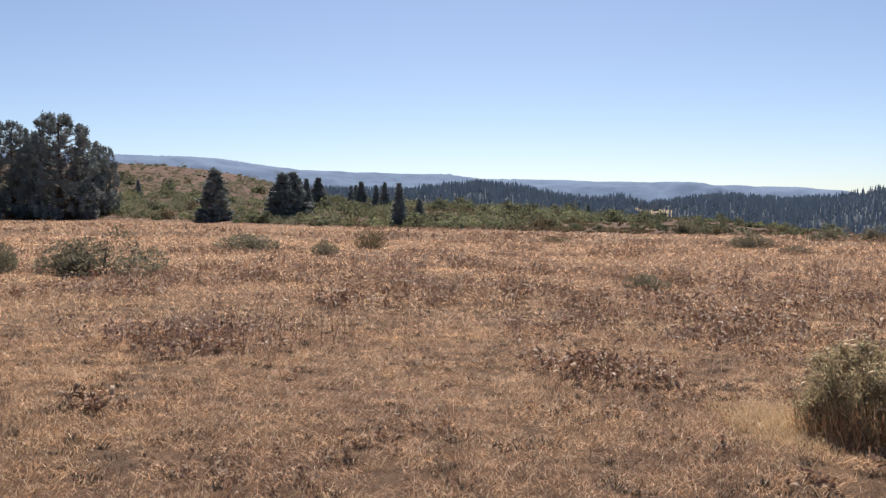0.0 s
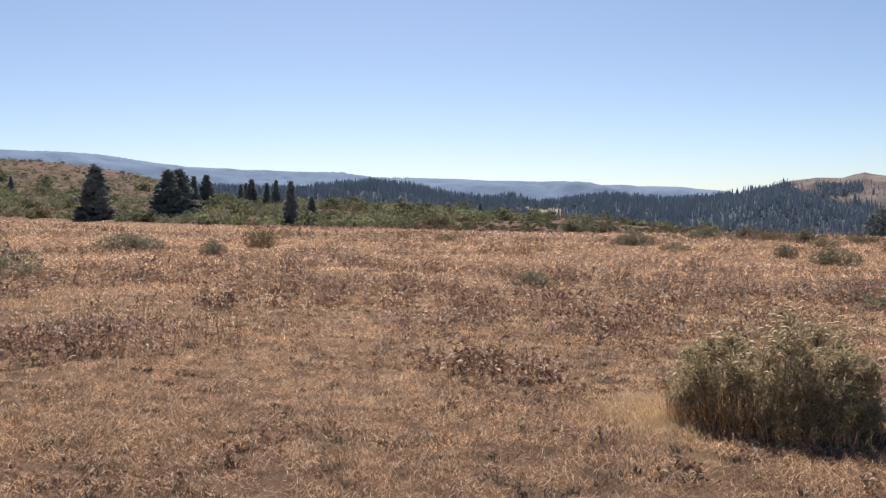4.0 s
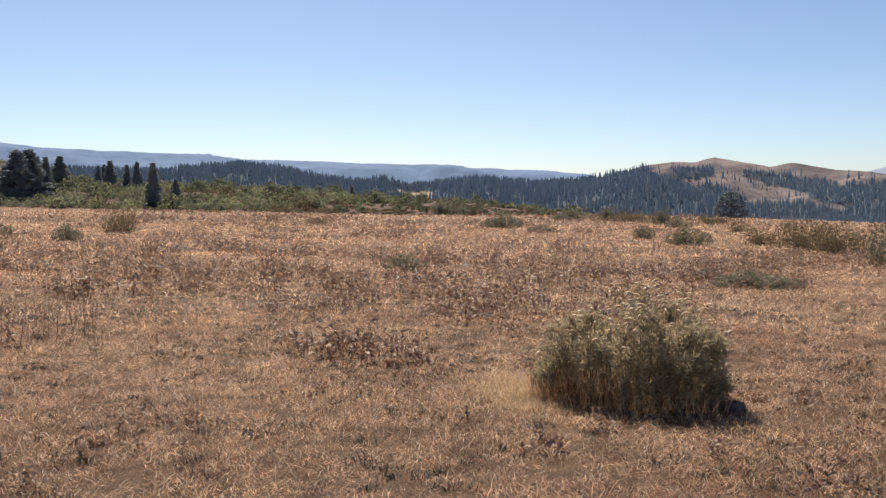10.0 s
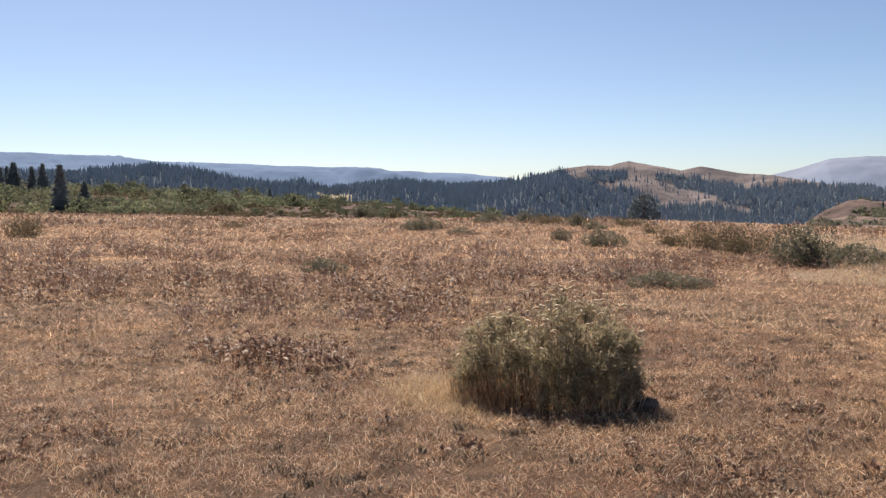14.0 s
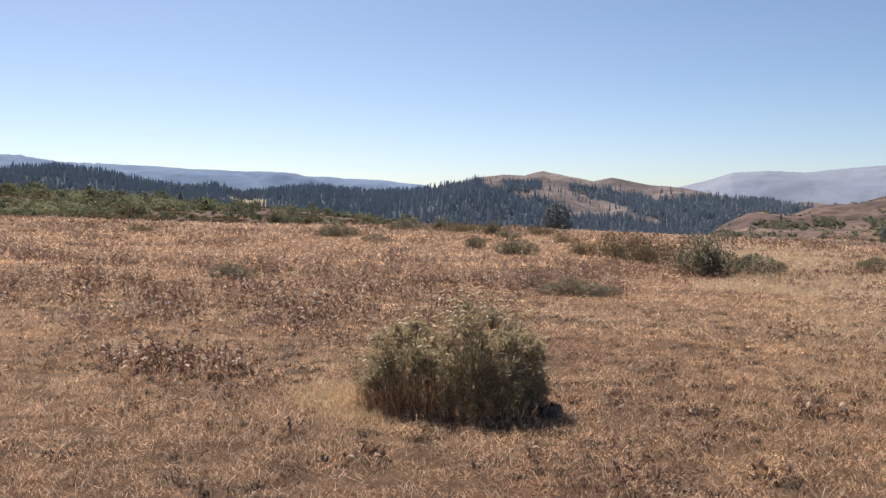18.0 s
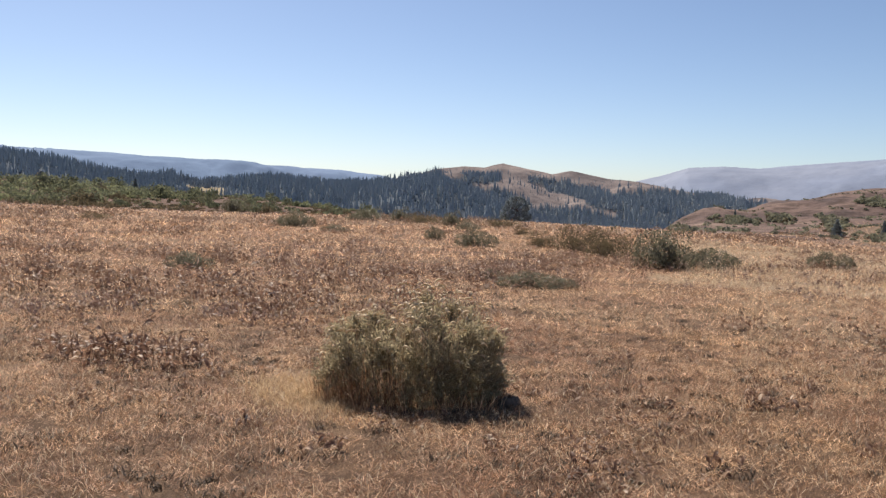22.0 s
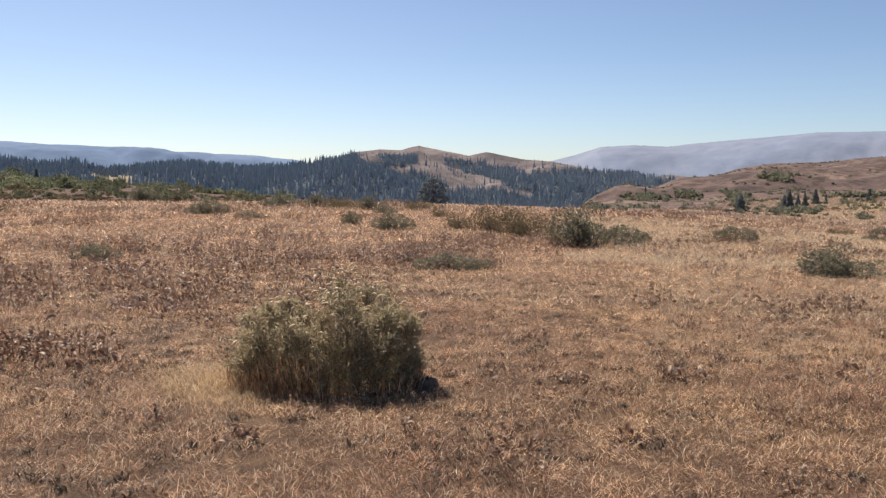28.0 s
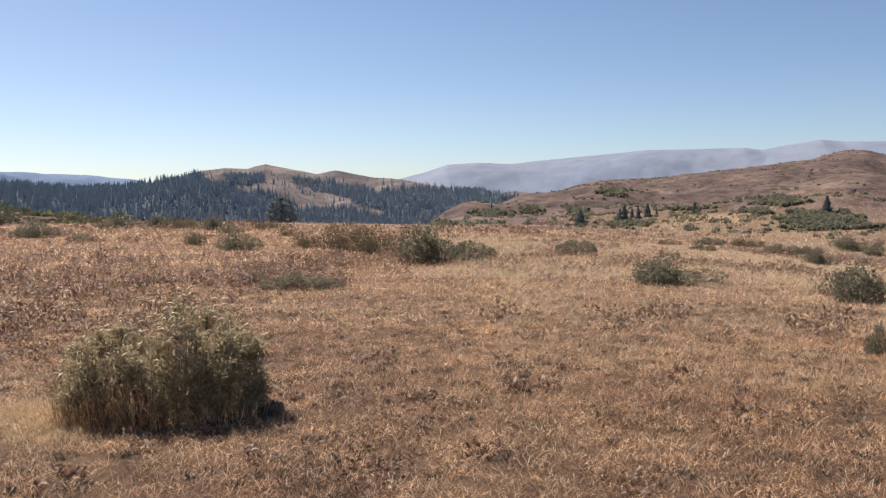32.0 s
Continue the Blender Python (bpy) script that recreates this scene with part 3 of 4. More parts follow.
def pine(name, tall, wide, seed, label, group="", clumps=170, lowest=0.06):
    """A broad old pine: stout trunk, limbs and rounded tufts of needles with gaps between them."""
    rng = np.random.default_rng(seed)
    ob = tagged(new(name), label, "tree", group)
    v, f = rods(np.array([[0, 0, -0.3]]), np.array([[0, 0, tall * 0.93]]), tall * 0.022, 0.25, 9)
    part("trunk", mesh("trunk", v, f, BARK), ob)
    h = lowest + (0.97 - lowest) * rng.uniform(0, 1, clumps) ** 1.15
    profile = np.sqrt(np.clip(1 - (np.where(h < 0.35, (h - 0.35) * 0.8, h - 0.35) / 0.66) ** 2, 0.02, 1))
    a = rng.uniform(0, 2 * math.pi, clumps)
    q = wide / 2 * profile * rng.uniform(0.25, 1.08, clumps) ** 0.6
    tips = np.stack([q * np.cos(a), q * np.sin(a), tall * h], -1)
    roots = np.stack([0 * h, 0 * h, tall * np.clip(h - 0.05 - 0.10 * q / wide, 0.02, 0.9)], -1)
    part("branchwork", mesh("branchwork", *rods(roots, tips, tall * 0.003), BARK), ob, "", "stuff")
    per = 64
    d = rng.normal(size=(clumps * per, 3))
    d /= np.linalg.norm(d, axis=1, keepdims=True)
    size = tall * rng.uniform(0.026, 0.05, clumps).repeat(per)[:, None]
    centres = tips.repeat(per, 0) + d * size * rng.uniform(0.3, 1.0, (clumps * per, 1)) * np.array([[1.0, 1.0, 1.35]])
    part("crown", mesh("crown", *cards(centres, tall * 0.027, 0.5, rng, 0.5, d * np.array([[1, 1, 0.3]]), 0.4, facing=d * np.array([[0.9, 0.9, 0]]) - np.array([[0, 0, 0.5]])), HAZED_NEEDLE), ob)
    return ob


def put(source, x, y, turn=0.0, scale=1.0, tall=None, sink=0.03, label=""):
    """Another one of a thing, standing on the land."""
    m = pose(x, y, height(x, y) - sink, 0, 0, turn) @ Matrix.Diagonal((scale, scale, tall or scale, 1))
    return tagged(copy_thing(source, m), label=label)


def sources_away(*obs):
    """Takes the patterns out once their copies stand."""
    for ob in obs:
        for o in (*ob.children_recursive, ob):
            bpy.data.objects.remove(o)


# ---- trees along the far side of the meadow ----
pines = [pine("pine_tree", 20.0, 14.0, 101, "broad dark ponderosa-like pine at the meadow's edge", "pines at the meadow's edge", 330, 0.02),
         pine("pine_tree", 20.0, 12.0, 102, "dark rounded pine at the meadow's edge", "pines at the meadow's edge", 270, 0.02)]
firs = [fir("fir_tree", 10.0, 4.6, 111, "dark narrow fir standing among green scrub", "firs on the scrubby slope"),
        fir("fir_tree", 10.0, 3.4, 112, "dark slender pointed fir among scrub", "firs on the scrubby slope"),
        fir("fir_tree", 10.0, 5.6, 113, "dark bushy fir among scrub", "firs on the scrubby slope", 20),
        fir("fir_tree", 10.0, 3.6, 114, "dark broad-topped conifer among scrub", "firs on the scrubby slope", 24, None, 0.6)]


def tree_at(source, bearing, reach_m, top_angle, natural, spin, fat=1.0):
    """A tree at a bearing and distance whose tip stands at that angle."""
    x, y = reach_m * math.sin(radians(bearing)), reach_m * math.cos(radians(bearing))
    z = height(x, y)
    fat *= 1.6 if natural < 15 else 1.05
    k = (EYE + reach_m * math.tan(radians(top_angle)) - z) / natural
    m = pose(x, y, z - 0.05, 0, 0, spin) @ Matrix.Diagonal((k * fat, k * fat, k, 1))
    return copy_thing(source, m)


for kind, bearing, reach_m, top_angle, spin, fat in [
        (0, -24.6, 166, 6.3, 20, 1.0), (1, -27.2, 168, 5.7, 80, 0.85), (1, -29.4, 164, 5.2, 200, 0.9), (0, -31.5, 160, 4.9, 10, 0.9), (1, -22.9, 172, 4.7, 310, 0.9), (1, -25.9, 178, 5.2, 140, 1.0),
        (1, -21.9, 176, 4.35, 60, 0.6),]:
    tree_at(pines[kind], bearing, reach_m, top_angle, 20.0, spin, fat)
tagged(tree_at(pines[1], 35.0, 112, 0.05, 20.0, 15, 1.25), "lone dark rounded pine at the meadow's far edge")
for kind, bearing, reach_m, top_angle, spin, fat in [
        (3, -15.25, 158, 3.15, 0, 1.1), (3, -15.5, 162, 2.6, 190, 0.95), (3, -10.85, 168, 2.85, 40, 1.25), (0, -10.2, 171, 2.95, 75, 1.25), (3, -11.5, 172, 1.9, 15, 1.1), (0, -9.75, 174, 2.5, 15, 0.8),
        (0, -8.5, 190, 2.55, 200, 1.15), (1, -9.3, 176, 2.45, 120, 0.9), (1, -20.0, 230, 2.3, 30, 0.9),
        (1, -18.0, 240, 2.1, 10, 1.0), (0, -6.3, 215, 1.95, 30, 0.7), (1, -5.6, 212, 2.25, 150, 1.1), (1, -5.95, 220, 2.0, 10, 0.9), (0, -4.0, 205, 2.2, 260, 0.8), (1, -4.6, 215, 2.0, 10, 0.8),
        (1, -3.05, 140, 2.15, 90, 0.85), (0, -1.65, 150, 1.1, 300, 0.95), (0, 4.35, 190, 0.95, 20, 0.9), (0, 9.8, 208, 0.62, 60, 0.9), (2, 46.4, 115, -1.55, 20, 1.2), (2, 47.4, 118, -1.6, 20, 1.4)]:
    tree_at(firs[kind], bearing, reach_m, top_angle, 10.0, spin, fat)
# trees at the foot of the brown hill: kind, bearing, angle of the foot and of the tip
for kind, bearing, low, high, fat in [(0, 49.2, -0.98, -0.4, 1.2), (2, 55.2, -2.0, -0.85, 1.9), (0, 58.1, -1.74, -0.62, 1.8), (1, 58.6, -1.66, -0.9, 1.9), (2, 57.8, -1.78, -0.85, 1.2), (0, 59.0, -1.6, -0.75, 1.4),
                                      (0, 59.6, -1.46, -0.54, 1.9), (1, 60.2, -1.42, -0.85, 1.4), (1, 62.6, -1.27, -0.45, 1.9), (0, 70.5, -1.2, -0.1, 1.9)]:
    x, y, z, r = sighted(bearing, low, 110.0)
    k = r * (math.tan(radians(high)) - math.tan(radians(low))) / 10.0
    copy_thing(firs[kind], pose(x, y, z - 0.05, 0, 0, 40 * bearing) @ Matrix.Diagonal((k * fat * 0.8, k * fat * 0.8, k, 1)))
sources_away(*pines, *firs)

# ---- bushes in the meadow ----
sages = [shrub("sagebrush", 1.6, 0.8, 3400, 0.075, SAGE, "grey-green sagebrush standing in dry grass", "bush", 201, "bushes in the meadow"),
         shrub("sagebrush", 1.5, 0.8, 3200, 0.075, SAGE, "grey-green sagebrush standing in dry grass", "bush", 202, "bushes in the meadow", lobes=6),
         shrub("rabbitbrush", 1.6, 0.8, 2400, 0.08, SHRUB_BROWN, "half-dry brownish bush standing in dry grass", "bush", 203, "bushes in the meadow", lobes=11)]
SIZES = (1.6, 1.5, 1.6)
# kind, bearing, angle of the foot, width and height as angles
BUSHES = [(0, -22.2, -3.71, 5.8, 2.7), (1, -12.7, -2.34, 4.2, 1.15), (1, -8.0, -2.79, 1.8, 1.1), (2, -5.2, -2.36, 1.9, 1.5), (1, -28.0, -3.34, 2.4, 1.9), (1, 20.4, -2.37, 2.0, 1.1), (1, 22.9, -2.65, 1.6, 0.55),
          (0, 16.3, -1.42, 1.7, 1.0), (1, 13.6, -5.06, 2.6, 1.1), (1, 29.6, -3.03, 1.1, 0.95), (1, 32.6, -3.46, 2.3, 1.25), (2, 35.4, -2.62, 0.9, 0.7), (2, 36.8, -3.36, 1.8, 1.1), (2, 39.3, -3.55, 2.7, 1.8),
          (2, 41.3, -3.85, 2.8, 2.0), (0, 45.3, -4.5, 4.7, 2.9), (1, 48.1, -4.25, 2.8, 1.2), (1, 37.0, -6.08, 4.3, 1.2), (1, 33.7, -5.64, 1.5, 0.8), (1, 55.1, -4.05, 2.2, 1.2), (0, 25.2, -1.79, 2.2, 0.8),
          (0, 27.3, -1.85, 1.4, 0.95), (0, 30.8, -2.09, 1.4, 1.05), (2, 28.7, -1.95, 2.0, 0.8), (0, 60.9, -5.82, 5.0, 1.9), (0, 72.4, -6.53, 4.8, 2.4), (1, 63.2, -3.74, 1.4, 0.55), (1, 68.0, -3.85, 1.9, 0.7),
          (1, 69.6, -3.82, 1.2, 0.55), (0, 70.0, -4.52, 1.8, 1.1), (2, 61.0, -3.39, 1.2, 0.45), (1, 63.7, -3.29, 2.0, 0.5), (2, 65.8, -3.38, 1.6, 0.55), (0, 71.7, -3.43, 2.3, 0.8), (1, 73.6, -3.8, 1.6, 0.8),
          (1, 19.4, -2.3, 1.2, 0.6), (2, 33.9, -2.1, 1.8, 0.7), (1, 31.9, -2.35, 1.3, 0.6), (2, 7.4, -2.0, 1.6, 0.5), (0, 24.1, -1.85, 1.2, 0.5), (1, 73.9, -9.6, 1.6, 1.9)]
for i, (kind, bearing, angle, wide, tall) in enumerate(BUSHES):
    x, y, z, r = sighted(bearing, angle)
    kx, kz = 2 * r * math.tan(radians(wide / 2)) / SIZES[kind], r * math.radians(tall) / 0.8
    kx, kz = 1.42 * kx, 1.15 * kz
    m = pose(x, y, z - 0.03, 0, 0, 0) @ Matrix.Diagonal((kx, min(kx, 1.6 * kz + 0.3), kz, 1))
    copy_thing(sages[kind], m)
sources_away(*sages)

# ---- the big bush near by ----
BUSH = (3.33, 6.21)


def seed_head(seed):
    """A drooping head: a thin stalk that arches over and thickens into a soft spike."""
    rng = np.random.default_rng(seed)
    turn, size = rng.uniform(2.0, 2.9), rng.uniform(0.03, 0.042)
    s = np.linspace(0, 1, 7)
    a = turn * s
    mid = np.stack([size * (1 - np.cos(a)), 0 * a, size * np.sin(a)], -1)
    thick = np.array([0.0015, 0.002, 0.0045, 0.0075, 0.008, 0.0055, 0.0012])
    rings = [mid + np.stack([-np.cos(a) * math.cos(k) * thick, math.sin(k) * thick, np.sin(a) * math.cos(k) * thick], -1) for k in (0.5, 2.6, 4.7)]
    return mesh("seed_head", np.stack(rings, 1).reshape(-1, 3), grid_faces(7, 3, True), PALE, True)


HEADS = [seed_head(320 + i) for i in range(4)]


def big_bush():
    rng = np.random.default_rng(303)
    ob = tagged(new("rabbitbrush"), "large rounded grey-green bush with dry grass stalks through it", "bush")
    ob.location = (*BUSH, height(*BUSH) - 0.02)
    ob.rotation_euler = (0, 0, radians(-28))
    half, deep = 0.80, 0.56

    def crown(u):
        """Height of the crown along its width: a low left shoulder, the top right of the middle."""
        return 0.68 + 0.16 * float(smooth(-0.45, -0.02, u)) - 0.03 * float(smooth(0.7, 1.0, u))

    made = 0
    while made < 150:
        # lumps of foliage over a flat-topped dome with steep sides
        d = rng.normal(size=3)
        d[2] = abs(d[2]) * 0.8
        k = (abs(d[0]) ** 3.6 + abs(d[1]) ** 3.6 + d[2] ** 3.6) ** (-1 / 3.6) * rng.uniform(0.8, 1.0)
        u, w, e = d * k
        if made % 4 == 3:
            # a skirt of low shoots round the foot
            a = rng.uniform(0, 2 * math.pi)
            u, w, e = 0.9 * math.cos(a), 0.88 * math.sin(a), rng.uniform(0.1, 0.42)
        if e < 0.06 or (u < -0.5 and e < 0.3):
            continue
        made += 1
        size = rng.uniform(0.09, 0.165)
        tip = np.array([u * (half - 0.07), w * (deep - 0.07), e * (crown(u) - 0.06) * rng.uniform(0.93, 1.05)])
        root = np.array([tip[0] * 0.8, tip[1] * 0.8, 0.0])
        if made % 9 == 0 and e > 0.5:
            # a few shoots stand clear of the rest
            tip, size = tip + np.array([0.05 * u, 0.05 * w, 0.09]), 0.07
        branch = part("branch", mesh("branch", *rods(root[None], tip[None], 0.007, 0.3, 5), TWIG), ob)
        n = 18
        out = rng.normal(size=(n, 3)) + np.array([[u * 0.7, w * 0.7, 0.75]])
        out /= np.linalg.norm(out, axis=1, keepdims=True)
        starts = tip - np.array([[u, w, 1.0]]) * 0.05 + rng.normal(0, 0.015, (n, 3))
        ends = tip + out * size * rng.uniform(0.75, 1.15, (n, 1)) * np.array([[1.1, 1.1, 1.15]])
        part("twigwork", mesh("twigwork", *rods(starts, ends, 0.0025, 0.4, 3), TWIG), branch, "", "stuff")
        per = 17
        t = rng.uniform(0.3, 1.06, (n, per, 1)) ** 0.7
        p = (starts[:, None] + (ends - starts)[:, None] * t).reshape(-1, 3) + rng.normal(0, 0.015, (n * per, 3))
        way = np.repeat(out, per, 0)
        part("foliage", mesh("foliage", *cards(p, 0.034, 0.27, rng, 0.25, way * 0.9, 0.75), RABBIT), branch, "narrow grey-green leaves", "stuff")
    # dry grass that grows up round and through it, thickest under the low shoulder
    n = 5200
    u, w = rng.uniform(-1.12, 1.05, n), rng.uniform(-1.1, 1.0, n)
    ok = (np.hypot(u, w) < 1.12) & (rng.uniform(size=n) < 0.15 + 0.25 * smooth(-0.5, -0.9, w) + 0.6 * smooth(0.25, -0.55, u) * smooth(0.3, -0.3, w))
    u, w = u[ok], w[ok]
    n = len(u)
    p = np.stack([u * half, w * deep, np.zeros(n)], -1)
    v, f4, f3 = blades(p, rng.uniform(0.10, 0.36, n) * (1 + 0.5 * smooth(0.2, -0.6, u)), rng.uniform(0.002, 0.0045, n), rng.uniform(0.1, 1.0, n), rng)
    part("straw", mesh("straw", v, [f4, f3], STRAW), ob, "pale dry grass stalks", "stuff")
    # pale seed heads on thin stalks, each one a small arch
    feet, tops = [], []
    for i in range(230):
        a, q = rng.uniform(0, 2 * math.pi), math.sqrt(rng.uniform(0, 1))
        u, w = q * math.cos(a), q * math.sin(a)
        e = crown(u) * (1 - 0.45 * q**4) * (1.14 - 0.5 * rng.uniform(0, 1) ** 2.0)
        turn, size = rng.uniform(0, 360), rng.uniform(0.85, 1.6)
        feet.append((u * half * 0.85, w * deep * 0.85, 0.0))
        tops.append((u * half, w * deep, e))
        head = part("seed_head", HEADS[i % 4], ob, "arched pale grass seed head")
        head.matrix_basis = pose(*tops[-1], rng.uniform(-25, 25), rng.uniform(-25, 25), turn) @ Matrix.Diagonal((size, size, size, 1))
    part("stalkwork", mesh("stalkwork", *rods(np.array(feet), np.array(tops), 0.0014, 0.8), PALE), ob, "thin pale stalks of tall grass", "stuff")
    return ob


big_bush()

# golden grass sheltered on the left of the bush
g = np.random.default_rng(310)
n = 15000
a = g.uniform(0, 2 * math.pi, n)
q = np.abs(g.normal(0, 0.8, n))
q = q[fbm(q * np.cos(a) * 4, q * np.sin(a) * 4, 318, 3) > 0.46]
n, a = len(q), a[:len(q)]
gx2, gy2 = 2.55 + q * np.cos(a) * 0.44, 6.55 + q * np.sin(a) * 0.6
gp = np.stack([gx2, gy2, ground_height(gx2, gy2) - 0.004], -1)
gv, gf4, gf3 = blades(gp, g.uniform(0.10, 0.30, n) * np.exp(-0.5 * q), g.uniform(0.0025, 0.005, n), g.uniform(0.7, 1.5, n), g)
tagged(new("golden_grass", mesh("golden_grass", gv, [gf4, gf3], GOLD)), "golden dry grass tuft beside the big bush", "grass", kind="stuff")

# ---- a dark burrow mouth of bare earth beside the bush ----


MOUND = (3.96, 5.66)


def burrow():
    x, y = MOUND
    rng = np.random.default_rng(5)
    b = np.linspace(0, 2 * math.pi, 24, endpoint=False)
    rings = []
    for q, h in ((1.0, -0.04), (0.88, 0.045), (0.66, 0.088), (0.42, 0.105), (0.2, 0.11)):
        k = q * (1 + 0.18 * np.sin(2 * b + 1) + 0.1 * rng.normal(size=24) * q)
        rings.append(np.stack([0.10 * k * np.cos(b), 0.075 * k * np.sin(b), 0.55 * np.full(24, h) + 0.008 * rng.normal(size=24)], -1))
    m, n, l, p = nodes_of("bare_earth")
    l.new(ramp_node(n, l, noise_node(n, l, 40, 6), [(0.3, (0.06, 0.045, 0.035)), (0.7, (0.17, 0.125, 0.095))]), p.inputs["Base Color"])
    p.inputs["Roughness"].default_value = 1.0
    ob = new("soil_mound", mesh("soil_mound", np.concatenate(rings), [grid_faces(5, 24, True), np.arange(96, 120)[None]], m, True))
    ob.location = (x, y, height(x, y) + 0.005)
    tagged(ob, "small dark mound of bare soil beside the bush", "mound")
    return m


EARTH = burrow()

# ---- withered broad-leaved weeds ----


def withered_leaf(seed):
    rng = np.random.default_rng(seed)
    n, v = 6, []
    bend, twist = rng.uniform(1.0, 3.4), rng.uniform(-2.4, 2.4)
    for i in range(n):
        t = i / (n - 1)
        w = 0.017 * math.sin(math.pi * (0.08 + 0.9 * t)) ** 0.8
        x, z = 0.15 * math.sin(bend * t) / bend, 0.15 * (1 - math.cos(bend * t)) / bend
        c, s = math.cos(twist * t), math.sin(twist * t)
        for q, cup in ((-1, 0.5), (0, 0.0), (1, 0.5)):
            v.append((x, q * w * c - cup * w * s, 0.08 * t - z * 0.9 + cup * w * c + q * w * s))
    return mesh("leaf", np.array(v), grid_faces(n, 3), WEED_LEAF, True)


LEAVES = [withered_leaf(400 + i) for i in range(5)]


def weed(seed, leaves, wide, tall, label):
    rng = np.random.default_rng(seed)
    ob = tagged(new("dead_weed"), label, "weed", "withered weeds in the meadow")
    stems = max(3, leaves // 4)
    a, q = rng.uniform(0, 2 * math.pi, stems), np.sqrt(rng.uniform(0, 1, stems)) * wide / 2
    root = np.stack([q * np.cos(a), q * np.sin(a), np.full(stems, -0.03)], -1)
    tips = root + np.stack([rng.normal(0, 0.06, stems), rng.normal(0, 0.06, stems), tall * rng.uniform(0.5, 1.0, stems)], -1)
    for k in range(stems):
        part("stem", mesh("stem", *rods(root[k:k + 1], tips[k:k + 1], 0.004, 0.5), DEAD_STEM), ob)
    for i in range(leaves):
        k = i % stems
        s = rng.uniform(0.15, 1.0)
        p = root[k] + (tips[k] - root[k]) * s
        leaf = part("leaf", LEAVES[i % 5], ob)
        leaf.matrix_basis = pose(*p, rng.uniform(-50, 50), rng.uniform(-60, 40), rng.uniform(0, 360)) @ Matrix.Diagonal((*[rng.uniform(0.6, 1.25)] * 3, 1))
    return ob


weeds = [weed(501, 64, 0.8, 0.34, "withered brown broad-leaved weed clump"), weed(502, 44, 0.5, 0.42, "tall withered dark brown weed"), weed(503, 26, 0.28, 0.16, "small curled brown dead weed")]
WEEDS = [(0, 6.3, -10.5, 1.1), (0, 7.6, -10.7, 1.1), (0, 12.6, -10.8, 0.9), (0, 9.2, -11.3, 1.0), (0, 11.6, -11.2, 1.0), (1, 8.9, -11.0, 0.9), (2, 13.2, -11.6, 1.1), (0, 8.3, -7.76, 0.9), (1, 5.8, -8.2, 0.7), (0, -18.2, -8.95, 1.0), (1, -16.8, -8.7, 1.0), (0, -13.9, -8.98, 0.8),
         (1, -20.6, -8.5, 1.0), (2, -25.0, -11.78, 1.2), (2, -24.0, -11.9, 0.9), (0, -20.9, -5.01, 1.3), (0, 0.2, -3.37, 1.6), (1, -3.3, -3.92, 1.4), (0, 5.6, -4.15, 1.5), (0, 2.9, -5.5, 1.2), (1, 18.9, -4.94, 1.3),
         (0, 26.2, -5.42, 1.2), (0, -1.3, -2.9, 1.8), (0, -12.0, -3.2, 1.6), (2, 52.0, -12.9, 0.9), (1, 51.1, -13.0, 0.5), (2, 42.6, -10.7, 0.8), (2, 62.0, -11.8, 0.9), (2, 48.9, -17.0, 0.7),
         (2, 34.0, -17.0, 0.7), (2, 45.2, -13.6, 0.7), (2, 22.6, -17.1, 0.8), (2, 16.5, -15.2, 0.7), (2, 40.0, -18.0, 0.8), (2, 66.0, -14.0, 0.9), (2, -6.0, -15.0, 0.6), (0, 21.0, -3.6, 1.3), (1, 24.0, -4.2, 1.4), (0, 43.0, -5.0, 1.2), (0, 50.0, -4.6, 1.2), (1, 4.0, -4.6, 1.2), (1, 25.7, -9.1, 0.95), (0, 20.9, -9.6, 0.7), (1, 19.8, -9.3, 0.6)]
for i, (kind, bearing, angle, k) in enumerate(WEEDS):
    x, y, z, r = sighted(bearing, angle, 2.0)
    put(weeds[kind], x, y, 67.0 * i, k, sink=0.01)
g = np.random.default_rng(560)
made = 0
while made < 42:
    bearing, r = g.uniform(-29, 44), g.uniform(13, 30)
    x, y = r * math.sin(radians(bearing)), r * math.cos(radians(bearing))
    if fbm(np.array([x / 5.5]), np.array([y / 5.5]), 907)[0] > 0.5:
        put(weeds[int(g.integers(0, 2))], x, y, g.uniform(0, 360), g.uniform(0.8, 1.5), sink=0.01)
        made += 1
sources_away(*weeds)

# ---- scrub on the slope beyond the meadow ----
rng = np.random.default_rng(600)
scrubs = [shrub("scrub_bush", 2.6, 1.9, 420, 0.26, SHRUB, "leafy green scrub bush on the slope", "bush", 611, "scrub on the slope", 0.6, 0.2, 7, 10, 0.03, True),
          shrub("scrub_bush", 2.6, 1.6, 380, 0.26, SHRUB, "leafy yellow-green scrub bush on the slope", "bush", 612, "scrub on the slope", 0.6, 0.2, 9, 10, 0.03, True),
          shrub("scrub_bush", 2.2, 1.2, 300, 0.22, SHRUB_BROWN, "low dry brownish bush on the slope", "bush", 613, "scrub on the slope", 0.6, 0.2, 7, 10, 0.03, True)]


def slope_places(count, left, right_side, seed):
    g = np.random.default_rng(seed)
    b = g.uniform(left, right_side, count)
    edge, crest = line(EDGE_REACH, b), line(CREST_REACH, b)
    v = g.uniform(0.03, 1.0, count)
    r = edge + (crest - edge) * v
    return b, v, r * np.sin(np.radians(b)), r * np.cos(np.radians(b)), g


